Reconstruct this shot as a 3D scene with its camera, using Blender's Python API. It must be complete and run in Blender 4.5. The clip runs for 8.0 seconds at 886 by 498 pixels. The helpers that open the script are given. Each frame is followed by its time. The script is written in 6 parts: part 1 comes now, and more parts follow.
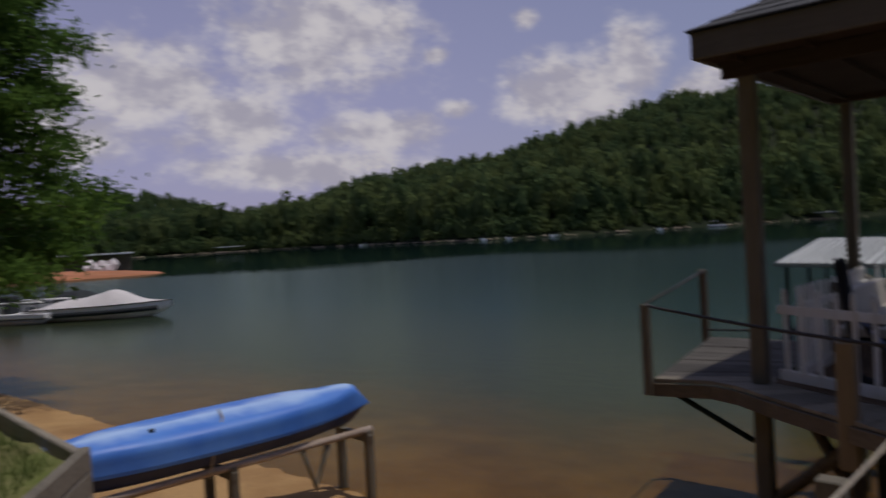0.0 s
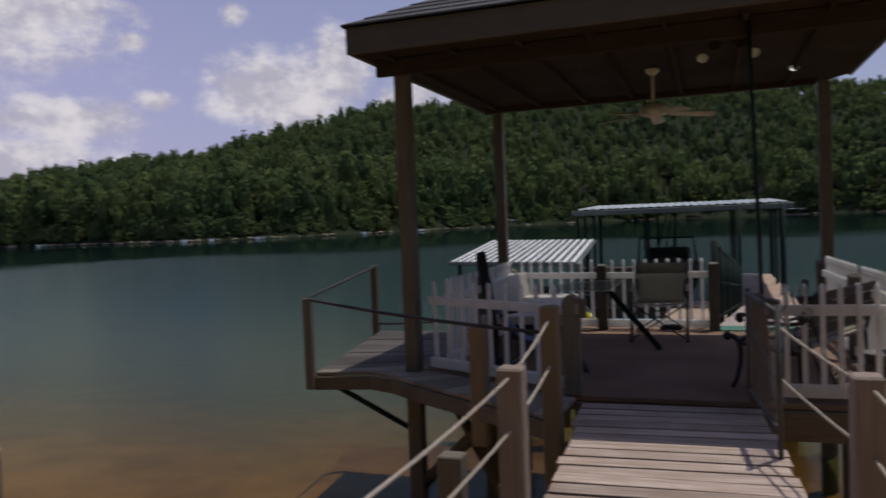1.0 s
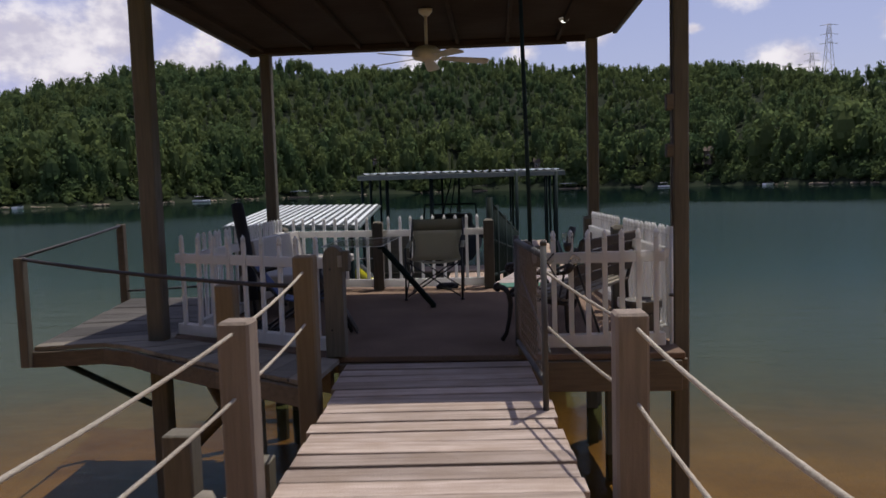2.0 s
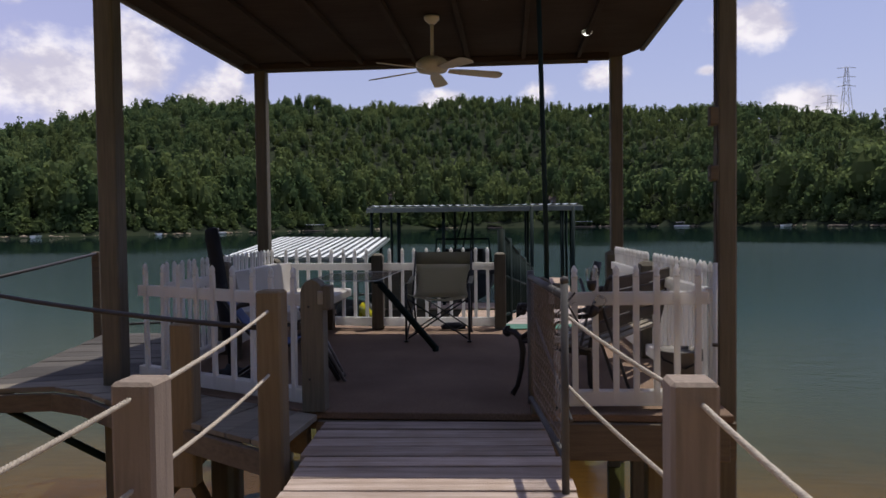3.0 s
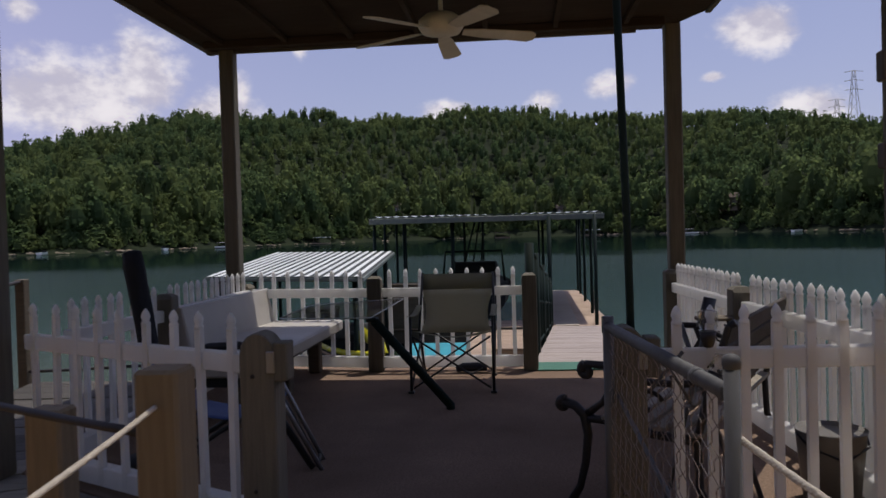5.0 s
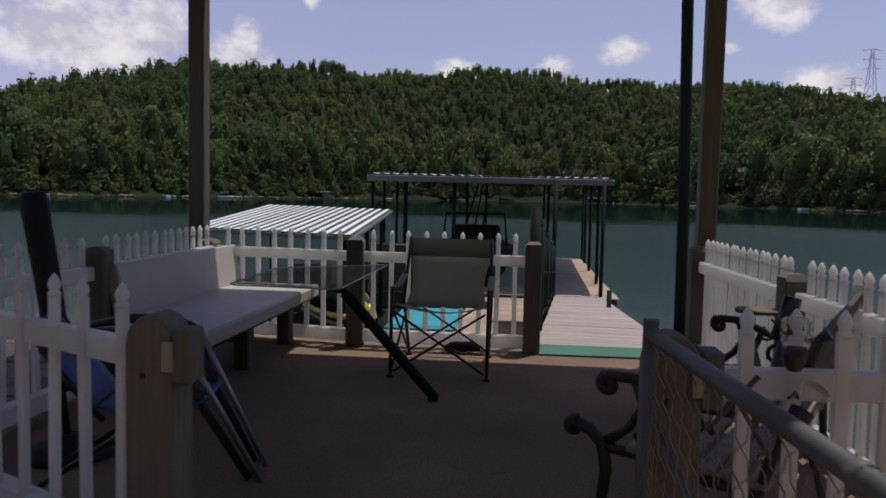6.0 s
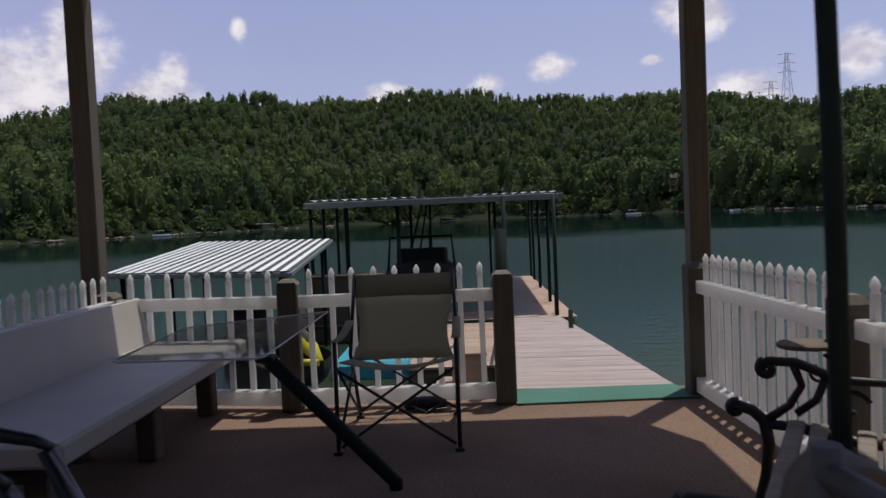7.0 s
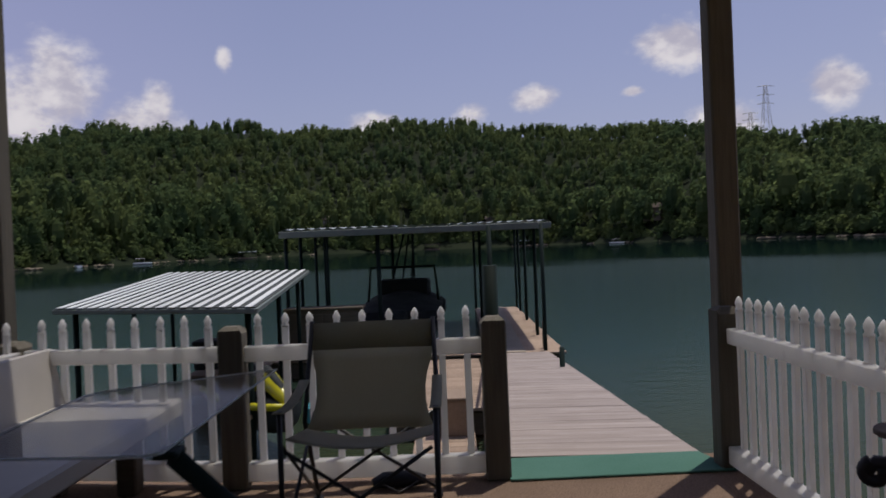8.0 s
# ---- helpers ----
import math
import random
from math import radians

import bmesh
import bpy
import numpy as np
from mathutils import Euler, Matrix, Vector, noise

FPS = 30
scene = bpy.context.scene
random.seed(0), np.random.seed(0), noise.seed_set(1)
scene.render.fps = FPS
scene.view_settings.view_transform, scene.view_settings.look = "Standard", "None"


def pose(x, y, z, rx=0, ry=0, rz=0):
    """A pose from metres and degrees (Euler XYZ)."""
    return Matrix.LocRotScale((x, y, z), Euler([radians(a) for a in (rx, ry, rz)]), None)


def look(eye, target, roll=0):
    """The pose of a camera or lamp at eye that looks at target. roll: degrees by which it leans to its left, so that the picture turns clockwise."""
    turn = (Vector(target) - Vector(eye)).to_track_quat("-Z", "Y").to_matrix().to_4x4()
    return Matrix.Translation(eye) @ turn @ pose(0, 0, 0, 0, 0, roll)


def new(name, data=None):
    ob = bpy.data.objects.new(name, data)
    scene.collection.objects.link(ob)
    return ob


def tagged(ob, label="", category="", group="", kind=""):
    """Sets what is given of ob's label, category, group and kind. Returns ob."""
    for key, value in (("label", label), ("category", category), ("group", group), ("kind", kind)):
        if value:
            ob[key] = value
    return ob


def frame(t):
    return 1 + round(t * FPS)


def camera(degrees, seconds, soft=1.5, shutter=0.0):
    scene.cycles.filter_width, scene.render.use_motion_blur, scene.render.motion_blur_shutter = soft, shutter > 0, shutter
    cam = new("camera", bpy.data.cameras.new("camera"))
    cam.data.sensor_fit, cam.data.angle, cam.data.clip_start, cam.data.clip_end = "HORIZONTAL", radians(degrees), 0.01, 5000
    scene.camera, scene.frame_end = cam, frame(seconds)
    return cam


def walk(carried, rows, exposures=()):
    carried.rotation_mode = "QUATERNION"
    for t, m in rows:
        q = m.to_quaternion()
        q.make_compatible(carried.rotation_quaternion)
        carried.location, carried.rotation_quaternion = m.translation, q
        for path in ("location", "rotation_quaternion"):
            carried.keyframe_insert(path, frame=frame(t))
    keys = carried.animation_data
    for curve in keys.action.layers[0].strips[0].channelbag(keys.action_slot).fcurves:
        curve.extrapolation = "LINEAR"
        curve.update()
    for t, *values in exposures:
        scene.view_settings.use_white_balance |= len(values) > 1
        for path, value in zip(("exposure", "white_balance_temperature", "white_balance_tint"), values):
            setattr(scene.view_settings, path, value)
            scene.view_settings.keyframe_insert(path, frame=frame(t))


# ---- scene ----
cam = camera(61.2, 8.0, 1.5, 0.4)
PATH = [
    (0, (0.272, 1.287, 1.686), (-1.060, 2.778, 1.645), -3.35),
    (0.5, (0.402, 1.435, 1.630), (-0.570, 3.180, 1.520), -4.98),
    (1, (0.585, 1.685, 1.551), (-0.090, 3.567, 1.480), -2.29),
    (1.5, (0.647, 2.030, 1.434), (0.342, 3.999, 1.257), -3.07),
    (1.7, (0.663, 2.143, 1.374), (0.519, 4.128, 1.183), -1.81),
    (2.8, (0.734, 3.215, 1.249), (0.573, 5.208, 1.200), -0.82),
    (3, (0.718, 3.325, 1.236), (0.540, 5.316, 1.168), -0.74),
    (3.5, (0.697, 3.759, 1.231), (0.490, 5.748, 1.196), -2.06),
    (4, (0.654, 4.198, 1.239), (0.535, 6.193, 1.178), -2.33),
    (4.2, (0.624, 4.411, 1.227), (0.411, 6.399, 1.198), -1.21),
    (5.3, (0.484, 5.411, 1.277), (0.313, 7.402, 1.221), -2.27),
    (5.5, (0.488, 5.609, 1.250), (0.379, 7.604, 1.168), -2.53),
    (6, (0.489, 6.065, 1.250), (0.285, 8.049, 1.106), 1.25),
    (6.5, (0.391, 6.608, 1.250), (0.198, 8.596, 1.159), -2.00),
    (7, (0.353, 7.058, 1.269), (0.298, 9.056, 1.182), -2.47),
    (7.5, (0.364, 7.526, 1.283), (0.286, 9.523, 1.214), -2.13),
    (8, (0.363, 7.930, 1.298), (0.354, 9.930, 1.285), -2.34),
]
walk(cam, [(t, look(eye, target, roll)) for t, eye, target, roll in PATH],
     [(0.0, -1.1), (0.5, -1.06), (1.0, -0.72), (1.5, -0.48), (3.0, -0.22), (4.2, -0.20), (5.4, -0.53), (6.0, -0.48), (6.5, -0.36), (6.8, -0.35), (7.3, -0.6), (7.5, -0.7), (8.0, -0.7)])

# ---- world, sun ----
SUN = Vector((0.64, 0.79, 3.2)).normalized()
SUN_EL = math.asin(SUN.z)
SUN_AZ = math.atan2(SUN.x, SUN.y)
sun = new("sun", bpy.data.lights.new("sun", "SUN"))
sun.data.energy, sun.data.angle, sun.data.color = 4.2, radians(0.55), (1.0, 0.94, 0.86)
sun.matrix_world = look(SUN * 50, (0, 0, 0))

WATER_Z = -1.6


class Nodes:
    """A small helper to wire up shader nodes."""

    def __init__(self, tree, keep=False):
        self.t = tree
        if not keep:
            tree.nodes.clear()

    def add(self, kind, operation=None, use_clamp=None, interpolation_type=None, data_type=None, blend_type=None, sky_type=None):
        n = self.t.nodes.new(kind)
        if operation:
            n.operation = operation
        if use_clamp:
            n.use_clamp = True
        if interpolation_type:
            n.interpolation_type = interpolation_type
        if data_type:
            n.data_type = data_type
        if blend_type:
            n.blend_type = blend_type
        if sky_type:
            n.sky_type = sky_type
        return n

    def link(self, a, b):
        self.t.links.new(a, b)

    def put(self, socket, v):
        if hasattr(v, "is_linked"):
            self.link(v, socket)
        else:
            socket.default_value = v

    def math(self, op, a, b=0.0, c=None, clamp=False):
        n = self.add("ShaderNodeMath", operation=op, use_clamp=clamp)
        self.put(n.inputs[0], a)
        self.put(n.inputs[1], b)
        if c is not None:
            self.put(n.inputs[2], c)
        return n.outputs[0]

    def remap(self, v, a, b, lo=0.0, hi=1.0, smooth=False):
        n = self.add("ShaderNodeMapRange", interpolation_type="SMOOTHSTEP" if smooth else "LINEAR")
        self.put(n.inputs[0], v)
        for i, x in zip((1, 2, 3, 4), (a, b, lo, hi)):
            n.inputs[i].default_value = x
        return n.outputs[0]

    def mix(self, f, a, b, how="MIX"):
        n = self.add("ShaderNodeMix", data_type="RGBA", blend_type=how)
        self.put(n.inputs[0], f)
        self.put(n.inputs[6], a)
        self.put(n.inputs[7], b)
        return n.outputs[2]

    def noise(self, vec, scale, detail=4.0, rough=0.55):
        n = self.add("ShaderNodeTexNoise")
        if vec is not None:
            self.link(vec, n.inputs["Vector"])
        n.inputs["Scale"].default_value, n.inputs["Detail"].default_value = scale, detail
        n.inputs["Roughness"].default_value = rough
        return n.outputs["Fac"]


def rgba(c):
    return (c[0], c[1], c[2], 1.0)


# cumulus banks of the day: bearing, height, half width, half height, in degrees
CLOUDS = [(-50, 15, 8.5, 4.8), (-63, 11.5, 7.0, 4.0), (-57, 9.2, 5.5, 3.0), (-46.5, 7.9, 5.5, 1.8), (-32, 10.4, 5.4, 3.0),
          (-26.5, 11.7, 2.6, 3.2), (-22, 8.6, 3.6, 2.2), (-30, 8.8, 4.0, 2.2), (-20.7, 10.2, 1.1, 2.2), (-16, 14, 0.6, 0.9),
          (-5, 9.2, 2.1, 1.0), (2.2, 9.6, 1.3, 0.9), (7.2, 10.6, 1.7, 1.0), (14.4, 10.6, 0.8, 0.4), (20.4, 8.0, 3.3, 1.5),
          (17.5, 13.4, 2.6, 1.9), (27.8, 9.8, 1.8, 1.5), (-68, 8, 5, 3), (-41.5, 13.3, 1.3, 0.8), (-34.5, 15.5, 1.1, 0.9),
          (-52, 5.5, 9, 1.8), (-40, 9.3, 1.6, 0.8), (36, 11, 5, 3)]


def make_world():
    world = bpy.data.worlds.new("sky")
    scene.world = world
    world.use_nodes = True
    n = Nodes(world.node_tree)
    sky = n.add("ShaderNodeTexSky", sky_type="NISHITA")
    sky.sun_disc, sky.sun_elevation, sky.sun_rotation = False, SUN_EL, SUN_AZ
    sky.air_density, sky.dust_density, sky.ozone_density = 1.0, 1.2, 2.5
    d = n.add("ShaderNodeTexCoord").outputs["Generated"]
    sep = n.add("ShaderNodeSeparateXYZ")
    n.link(d, sep.inputs[0])
    u = n.math("MULTIPLY", n.math("ARCTAN2", sep.outputs[0], sep.outputs[1]), 57.2958)
    v = n.math("MULTIPLY", n.math("ARCSINE", sep.outputs[2]), 57.2958)
    flat = n.add("ShaderNodeCombineXYZ")
    n.link(u, flat.inputs[0])
    n.link(n.math("MULTIPLY", v, 1.35), flat.inputs[1])
    puff = n.noise(flat.outputs[0], 0.30, 6.0, 0.5)
    broad = n.noise(flat.outputs[0], 0.07, 4.0, 0.5)
    low = n.add("ShaderNodeVectorMath", operation="ADD")
    n.link(flat.outputs[0], low.inputs[0])
    low.inputs[1].default_value = (0.8, 1.7, 0.0)
    puff_low, puff_up = n.noise(flat.outputs[0], 0.26, 2.5, 0.45), n.noise(low.outputs[0], 0.26, 2.5, 0.45)
    top = n.remap(broad, 0.56, 0.72, -1.2, 0.2)
    away = n.math("MAXIMUM", n.remap(u, 34, 50), n.remap(u, -76, -90))
    away = n.math("MAXIMUM", away, n.remap(v, 18, 30))
    best = n.math("ADD", top, n.math("MULTIPLY", n.math("SUBTRACT", away, 1.0), 2.0))
    for a, e, w, h in CLOUDS:
        du = n.math("POWER", n.math("DIVIDE", n.math("SUBTRACT", u, a), w), 2.0)
        dv = n.math("POWER", n.math("DIVIDE", n.math("SUBTRACT", v, e), h), 2.0)
        best = n.math("MAXIMUM", best, n.math("SUBTRACT", 1.0, n.math("SQRT", n.math("ADD", du, dv))))
    fine = n.noise(flat.outputs[0], 1.3, 5.0, 0.55)
    field = n.math("ADD", best, n.math("MULTIPLY", n.math("SUBTRACT", puff, 0.5), 1.45))
    field = n.math("ADD", field, n.math("MULTIPLY", n.math("SUBTRACT", fine, 0.5), 0.50))
    cover = n.remap(field, -0.22, 0.62, 0.0, 1.0, True)
    lit = n.math("MULTIPLY_ADD", n.math("SUBTRACT", fine, 0.5), 0.45, n.math("SUBTRACT", puff_low, puff_up))
    lit = n.math("MULTIPLY_ADD", n.math("SUBTRACT", puff, 0.5), 0.5, lit)
    lit = n.remap(lit, -0.20, 0.20, 0.0, 1.0, True)
    colour = n.mix(lit, (0.60, 0.57, 0.68, 1), (0.96, 0.91, 0.94, 1))
    b1 = n.add("ShaderNodeBackground")
    haze = n.mix(n.remap(v, 0, 40, 0.45, 0.15), sky.outputs[0], (4.6, 4.5, 6.4, 1))
    side = n.math("MULTIPLY", n.remap(u, -12, -48, 0, 0.5), n.remap(v, 32, 8))
    haze = n.mix(side, haze, (5.3, 5.3, 8.0, 1))
    tint = n.mix(1.0, haze, (1.04, 0.965, 1.05, 1), "MULTIPLY")
    n.link(tint, b1.inputs[0])
    b1.inputs[1].default_value = 0.132
    b2 = n.add("ShaderNodeBackground")
    n.link(colour, b2.inputs[0])
    b2.inputs[1].default_value = 1.22
    m = n.add("ShaderNodeMixShader")
    n.link(n.math("MULTIPLY", cover, 0.92), m.inputs[0])
    n.link(b1.outputs[0], m.inputs[1])
    n.link(b2.outputs[0], m.inputs[2])
    out = n.add("ShaderNodeOutputWorld")
    n.link(m.outputs[0], out.inputs[0])


make_world()


# ---- materials ----
def material(name, colour, rough=0.6, metal=0.0, dark=None, grain=(12, 12, 12), amount=0.5, stain=1.3, bump=0.15,
             vary=0.12, spec=0.4, fine=90.0, worn=None, thin=0.0):
    """A surface with grain, broad stains, a different tone from piece to piece and a fine relief."""
    m = bpy.data.materials.new(name)
    m.use_nodes = True
    n = Nodes(m.node_tree)
    info = n.add("ShaderNodeObjectInfo").outputs["Random"]
    at = n.add("ShaderNodeTexCoord").outputs["Object"]
    shift = n.add("ShaderNodeVectorMath", operation="ADD")
    n.link(at, shift.inputs[0])
    off = n.add("ShaderNodeCombineXYZ")
    for i, k in enumerate((37.0, 71.0, 13.0)):
        n.link(n.math("MULTIPLY", info, k), off.inputs[i])
    n.link(off.outputs[0], shift.inputs[1])
    st = n.add("ShaderNodeVectorMath", operation="MULTIPLY")
    n.link(shift.outputs[0], st.inputs[0])
    st.inputs[1].default_value = grain
    g = n.noise(st.outputs[0], 1.0, 5.0, 0.6)
    broad = n.noise(shift.outputs[0], stain, 3.0)
    small = n.noise(shift.outputs[0], fine, 2.0)
    dk = dark or tuple(c * 0.55 for c in colour)
    col = n.mix(n.remap(g, 0.38, 0.7, 0, amount), rgba(colour), rgba(dk))
    col = n.mix(n.remap(broad, 0.42, 0.72, 0, amount * 0.8), col, rgba(worn or dk))
    hsv = n.add("ShaderNodeHueSaturation")
    n.link(col, hsv.inputs["Color"])
    n.link(n.remap(info, 0, 1, 1 - vary, 1 + vary), hsv.inputs["Value"])
    b = n.add("ShaderNodeBsdfPrincipled")
    n.link(hsv.outputs[0], b.inputs["Base Color"])
    b.inputs["Metallic"].default_value = metal
    b.inputs["Specular IOR Level"].default_value = spec
    n.link(n.remap(broad, 0.3, 0.7, max(rough - 0.1, 0.03), min(rough + 0.12, 1.0)), b.inputs["Roughness"])
    bp = n.add("ShaderNodeBump")
    bp.inputs["Strength"].default_value, bp.inputs["Distance"].default_value = bump, 0.01
    n.link(n.math("ADD", g, n.math("MULTIPLY", small, 0.4)), bp.inputs["Height"])
    n.link(bp.outputs[0], b.inputs["Normal"])
    o = n.add("ShaderNodeOutputMaterial")
    if not thin:
        n.link(b.outputs[0], o.inputs[0])
        return m
    t = n.add("ShaderNodeBsdfTranslucent")
    n.link(hsv.outputs[0], t.inputs[0])
    x = n.add("ShaderNodeMixShader")
    x.inputs[0].default_value = thin
    n.link(b.outputs[0], x.inputs[1])
    n.link(t.outputs[0], x.inputs[2])
    n.link(x.outputs[0], o.inputs[0])
    return m


M = {}
M["grey_wood"] = material("weathered grey boards", (0.215, 0.188, 0.148), 0.9, dark=(0.11, 0.094, 0.072), grain=(1.4, 24, 24), amount=0.75, bump=0.6, vary=0.3, worn=(0.27, 0.24, 0.195))
M["pale_wood"] = material("sun-bleached boards", (0.46, 0.37, 0.315), 0.9, dark=(0.23, 0.175, 0.14), grain=(1.6, 26, 26), amount=0.9, stain=3.2, bump=0.8, vary=0.22, worn=(0.29, 0.215, 0.16))
# paler pinkish copy of the post timber, with sunlight put into the colour
M["sunlit_post"] = material("weathered posts, pinkish and paler for sunlight", (0.30, 0.238, 0.192), 0.88, dark=(0.185, 0.148, 0.118), grain=(40, 40, 2.5), amount=0.7, bump=0.5, vary=0.12)
M["ramp_wood"] = material("pale weathered ramp boards", (0.425, 0.362, 0.330), 0.92, dark=(0.25, 0.208, 0.186), grain=(0.9, 13, 13), amount=0.8, stain=2.2, bump=0.5, vary=0.10, worn=(0.30, 0.25, 0.222))
# darker copy of the grey boards: the lookout's shade is in the colour
M["shaded_boards"] = material("old boards darkened for shade", (0.085, 0.076, 0.066), 0.9, dark=(0.05, 0.045, 0.04), grain=(1.4, 24, 24), amount=0.75, bump=0.6, vary=0.3)
M["dark_slat"] = material("dark brown slats", (0.075, 0.058, 0.046), 0.8, dark=(0.045, 0.035, 0.028), grain=(3, 35, 35), amount=0.7, bump=0.3)
M["post_wood"] = material("aged timber posts", (0.165, 0.146, 0.112), 0.85, dark=(0.095, 0.085, 0.066), grain=(40, 40, 2.5), amount=0.7, bump=0.4, vary=0.15)
M["new_wood"] = material("fresh yellowish timber", (0.225, 0.17, 0.105), 0.8, dark=(0.135, 0.10, 0.06), grain=(40, 40, 2.5), amount=0.6, bump=0.3, vary=0.1)
M["beam_wood"] = material("dark stained beams", (0.15, 0.12, 0.085), 0.8, dark=(0.08, 0.063, 0.048), grain=(3, 35, 35), amount=0.7, bump=0.4)
M["roof_brown"] = material("brown painted eaves", (0.105, 0.09, 0.08), 0.7, dark=(0.07, 0.06, 0.052), grain=(4, 30, 30), amount=0.5, bump=0.25)
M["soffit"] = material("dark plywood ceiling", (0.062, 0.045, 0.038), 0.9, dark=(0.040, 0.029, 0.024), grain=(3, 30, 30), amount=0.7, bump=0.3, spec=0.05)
M["shingle"] = material("dark asphalt shingles", (0.09, 0.09, 0.10), 0.95, dark=(0.05, 0.05, 0.055), grain=(60, 60, 60), amount=0.8, bump=0.5, vary=0.3)
M["vinyl"] = material("white vinyl", (0.86, 0.85, 0.83), 0.35, dark=(0.74, 0.725, 0.69), grain=(8, 8, 3), amount=0.35, bump=0.04, vary=0.04, thin=0.58)
M["carpet"] = material("brown outdoor carpet", (0.250, 0.172, 0.125), 0.95, dark=(0.125, 0.087, 0.063), grain=(85, 85, 85), amount=1.0, stain=0.9, bump=0.7, fine=260, spec=0.1)
M["green_mat"] = material("green turf strip", (0.10, 0.21, 0.17), 0.95, dark=(0.06, 0.145, 0.11), grain=(120, 120, 120), amount=0.6, bump=0.5, spec=0.1)
# greyer than the tan boards, to paint the dock roof's shadow
M["dock_shade"] = material("grey dock sheet, roof shade in its colour", (0.40, 0.345, 0.285), 0.95, dark=(0.29, 0.25, 0.205), grain=(90, 90, 90), amount=0.6, bump=0.4, spec=0.1)
M["tan_board"] = material("tan dock boards", (0.40, 0.295, 0.22), 0.88, dark=(0.26, 0.19, 0.14), grain=(25, 3, 25), amount=0.5, bump=0.3, vary=0.18)
M["green_steel"] = material("dark green painted steel", (0.013, 0.025, 0.022), 0.65, dark=(0.008, 0.013, 0.012), grain=(20, 20, 4), amount=0.5, bump=0.08, spec=0.12)
M["iron"] = material("black cast iron", (0.018, 0.017, 0.018), 0.5, dark=(0.04, 0.025, 0.018), grain=(40, 40, 40), amount=0.4, bump=0.2)
M["galv"] = material("galvanised steel", (0.30, 0.30, 0.31), 0.5, metal=0.7, dark=(0.19, 0.18, 0.17), grain=(25, 25, 6), amount=0.6, bump=0.08)
M["old_galv"] = material("dull weathered steel", (0.105, 0.105, 0.107), 0.65, metal=0.12, dark=(0.055, 0.050, 0.046), grain=(25, 25, 6), amount=0.6, bump=0.08)
M["rust"] = material("dull zinc wire", (0.22, 0.21, 0.20), 0.6, metal=0.3, dark=(0.14, 0.07, 0.04), grain=(30, 30, 30), amount=0.7, bump=0.1)
M["glass_edge"] = material("ground glass edge", (0.62, 0.66, 0.66), 0.2, dark=(0.52, 0.56, 0.56), grain=(20, 20, 20), amount=0.3, bump=0.03, thin=0.4)
M["rope"] = material("pale braided rope", (0.46, 0.41, 0.34), 0.9, dark=(0.34, 0.29, 0.23), grain=(60, 60, 60), amount=0.7, bump=0.5)
M["cable"] = material("dark hose", (0.035, 0.03, 0.03), 0.6, grain=(20, 20, 20), amount=0.3, bump=0.1)
M["canvas"] = material("olive chair canvas", (0.57, 0.555, 0.455), 0.9, dark=(0.47, 0.455, 0.36), grain=(140, 140, 140), amount=0.5, bump=0.3, spec=0.15, thin=0.65)
M["canvas_dark"] = material("dark olive canvas", (0.45, 0.435, 0.335), 0.9, dark=(0.36, 0.345, 0.265), grain=(140, 140, 140), amount=0.5, bump=0.3, spec=0.15, thin=0.5)
M["black_tube"] = material("black enamelled tube", (0.02, 0.02, 0.022), 0.4, grain=(20, 20, 20), amount=0.3, bump=0.05)
M["cushion"] = material("pale grey vinyl cushion", (0.45, 0.42, 0.385), 0.5, dark=(0.37, 0.345, 0.315), grain=(5, 5, 5), amount=0.4, bump=0.1)
M["blue_cloth"] = material("blue nylon", (0.06, 0.10, 0.24), 0.7, dark=(0.02, 0.03, 0.12), grain=(60, 60, 60), amount=0.5, bump=0.2)
M["navy"] = material("black-blue nylon", (0.012, 0.014, 0.022), 0.7, grain=(50, 50, 8), amount=0.5, bump=0.4)
M["kayak"] = material("blue moulded plastic", (0.055, 0.18, 0.60), 0.45, dark=(0.04, 0.14, 0.52), grain=(3, 3, 3), amount=0.5, bump=0.03, worn=(0.16, 0.36, 0.76), spec=0.35)
M["kayak_dark"] = material("dark navy deck plastic", (0.02, 0.03, 0.08), 0.4, grain=(5, 5, 5), amount=0.4, bump=0.05)
M["yellow"] = material("yellow gelcoat", (0.50, 0.46, 0.02), 0.3, dark=(0.30, 0.27, 0.02), grain=(4, 4, 4), amount=0.3, bump=0.02)
M["hull"] = material("white gelcoat", (0.78, 0.77, 0.76), 0.3, dark=(0.62, 0.60, 0.58), grain=(3, 3, 3), amount=0.3, bump=0.02)
M["cover"] = material("off-white boat cover", (0.74, 0.70, 0.69), 0.85, dark=(0.58, 0.545, 0.54), grain=(6, 6, 6), amount=0.6, bump=0.3)
M["dark_cover"] = material("black boat cover", (0.02, 0.025, 0.028), 0.8, grain=(6, 6, 6), amount=0.5, bump=0.3)
M["teal"] = material("turquoise plastic", (0.05, 0.33, 0.42), 0.5, grain=(6, 6, 6), amount=0.4, bump=0.1)
M["white_roof"] = material("white ribbed roofing", (0.72, 0.74, 0.72), 0.55, dark=(0.58, 0.61, 0.59), grain=(6, 0.8, 6), amount=0.5, bump=0.05)
# dark base colour paints the shade between the white ribs
M["roof_shade"] = material("roof troughs darkened for shade", (0.065, 0.074, 0.07), 0.85, dark=(0.042, 0.048, 0.046), grain=(6, 0.8, 6), amount=0.5, bump=0.05)
M["eave"] = material("grey-green eave trim", (0.17, 0.20, 0.19), 0.6, dark=(0.11, 0.13, 0.12), grain=(6, 6, 6), amount=0.5, bump=0.05)
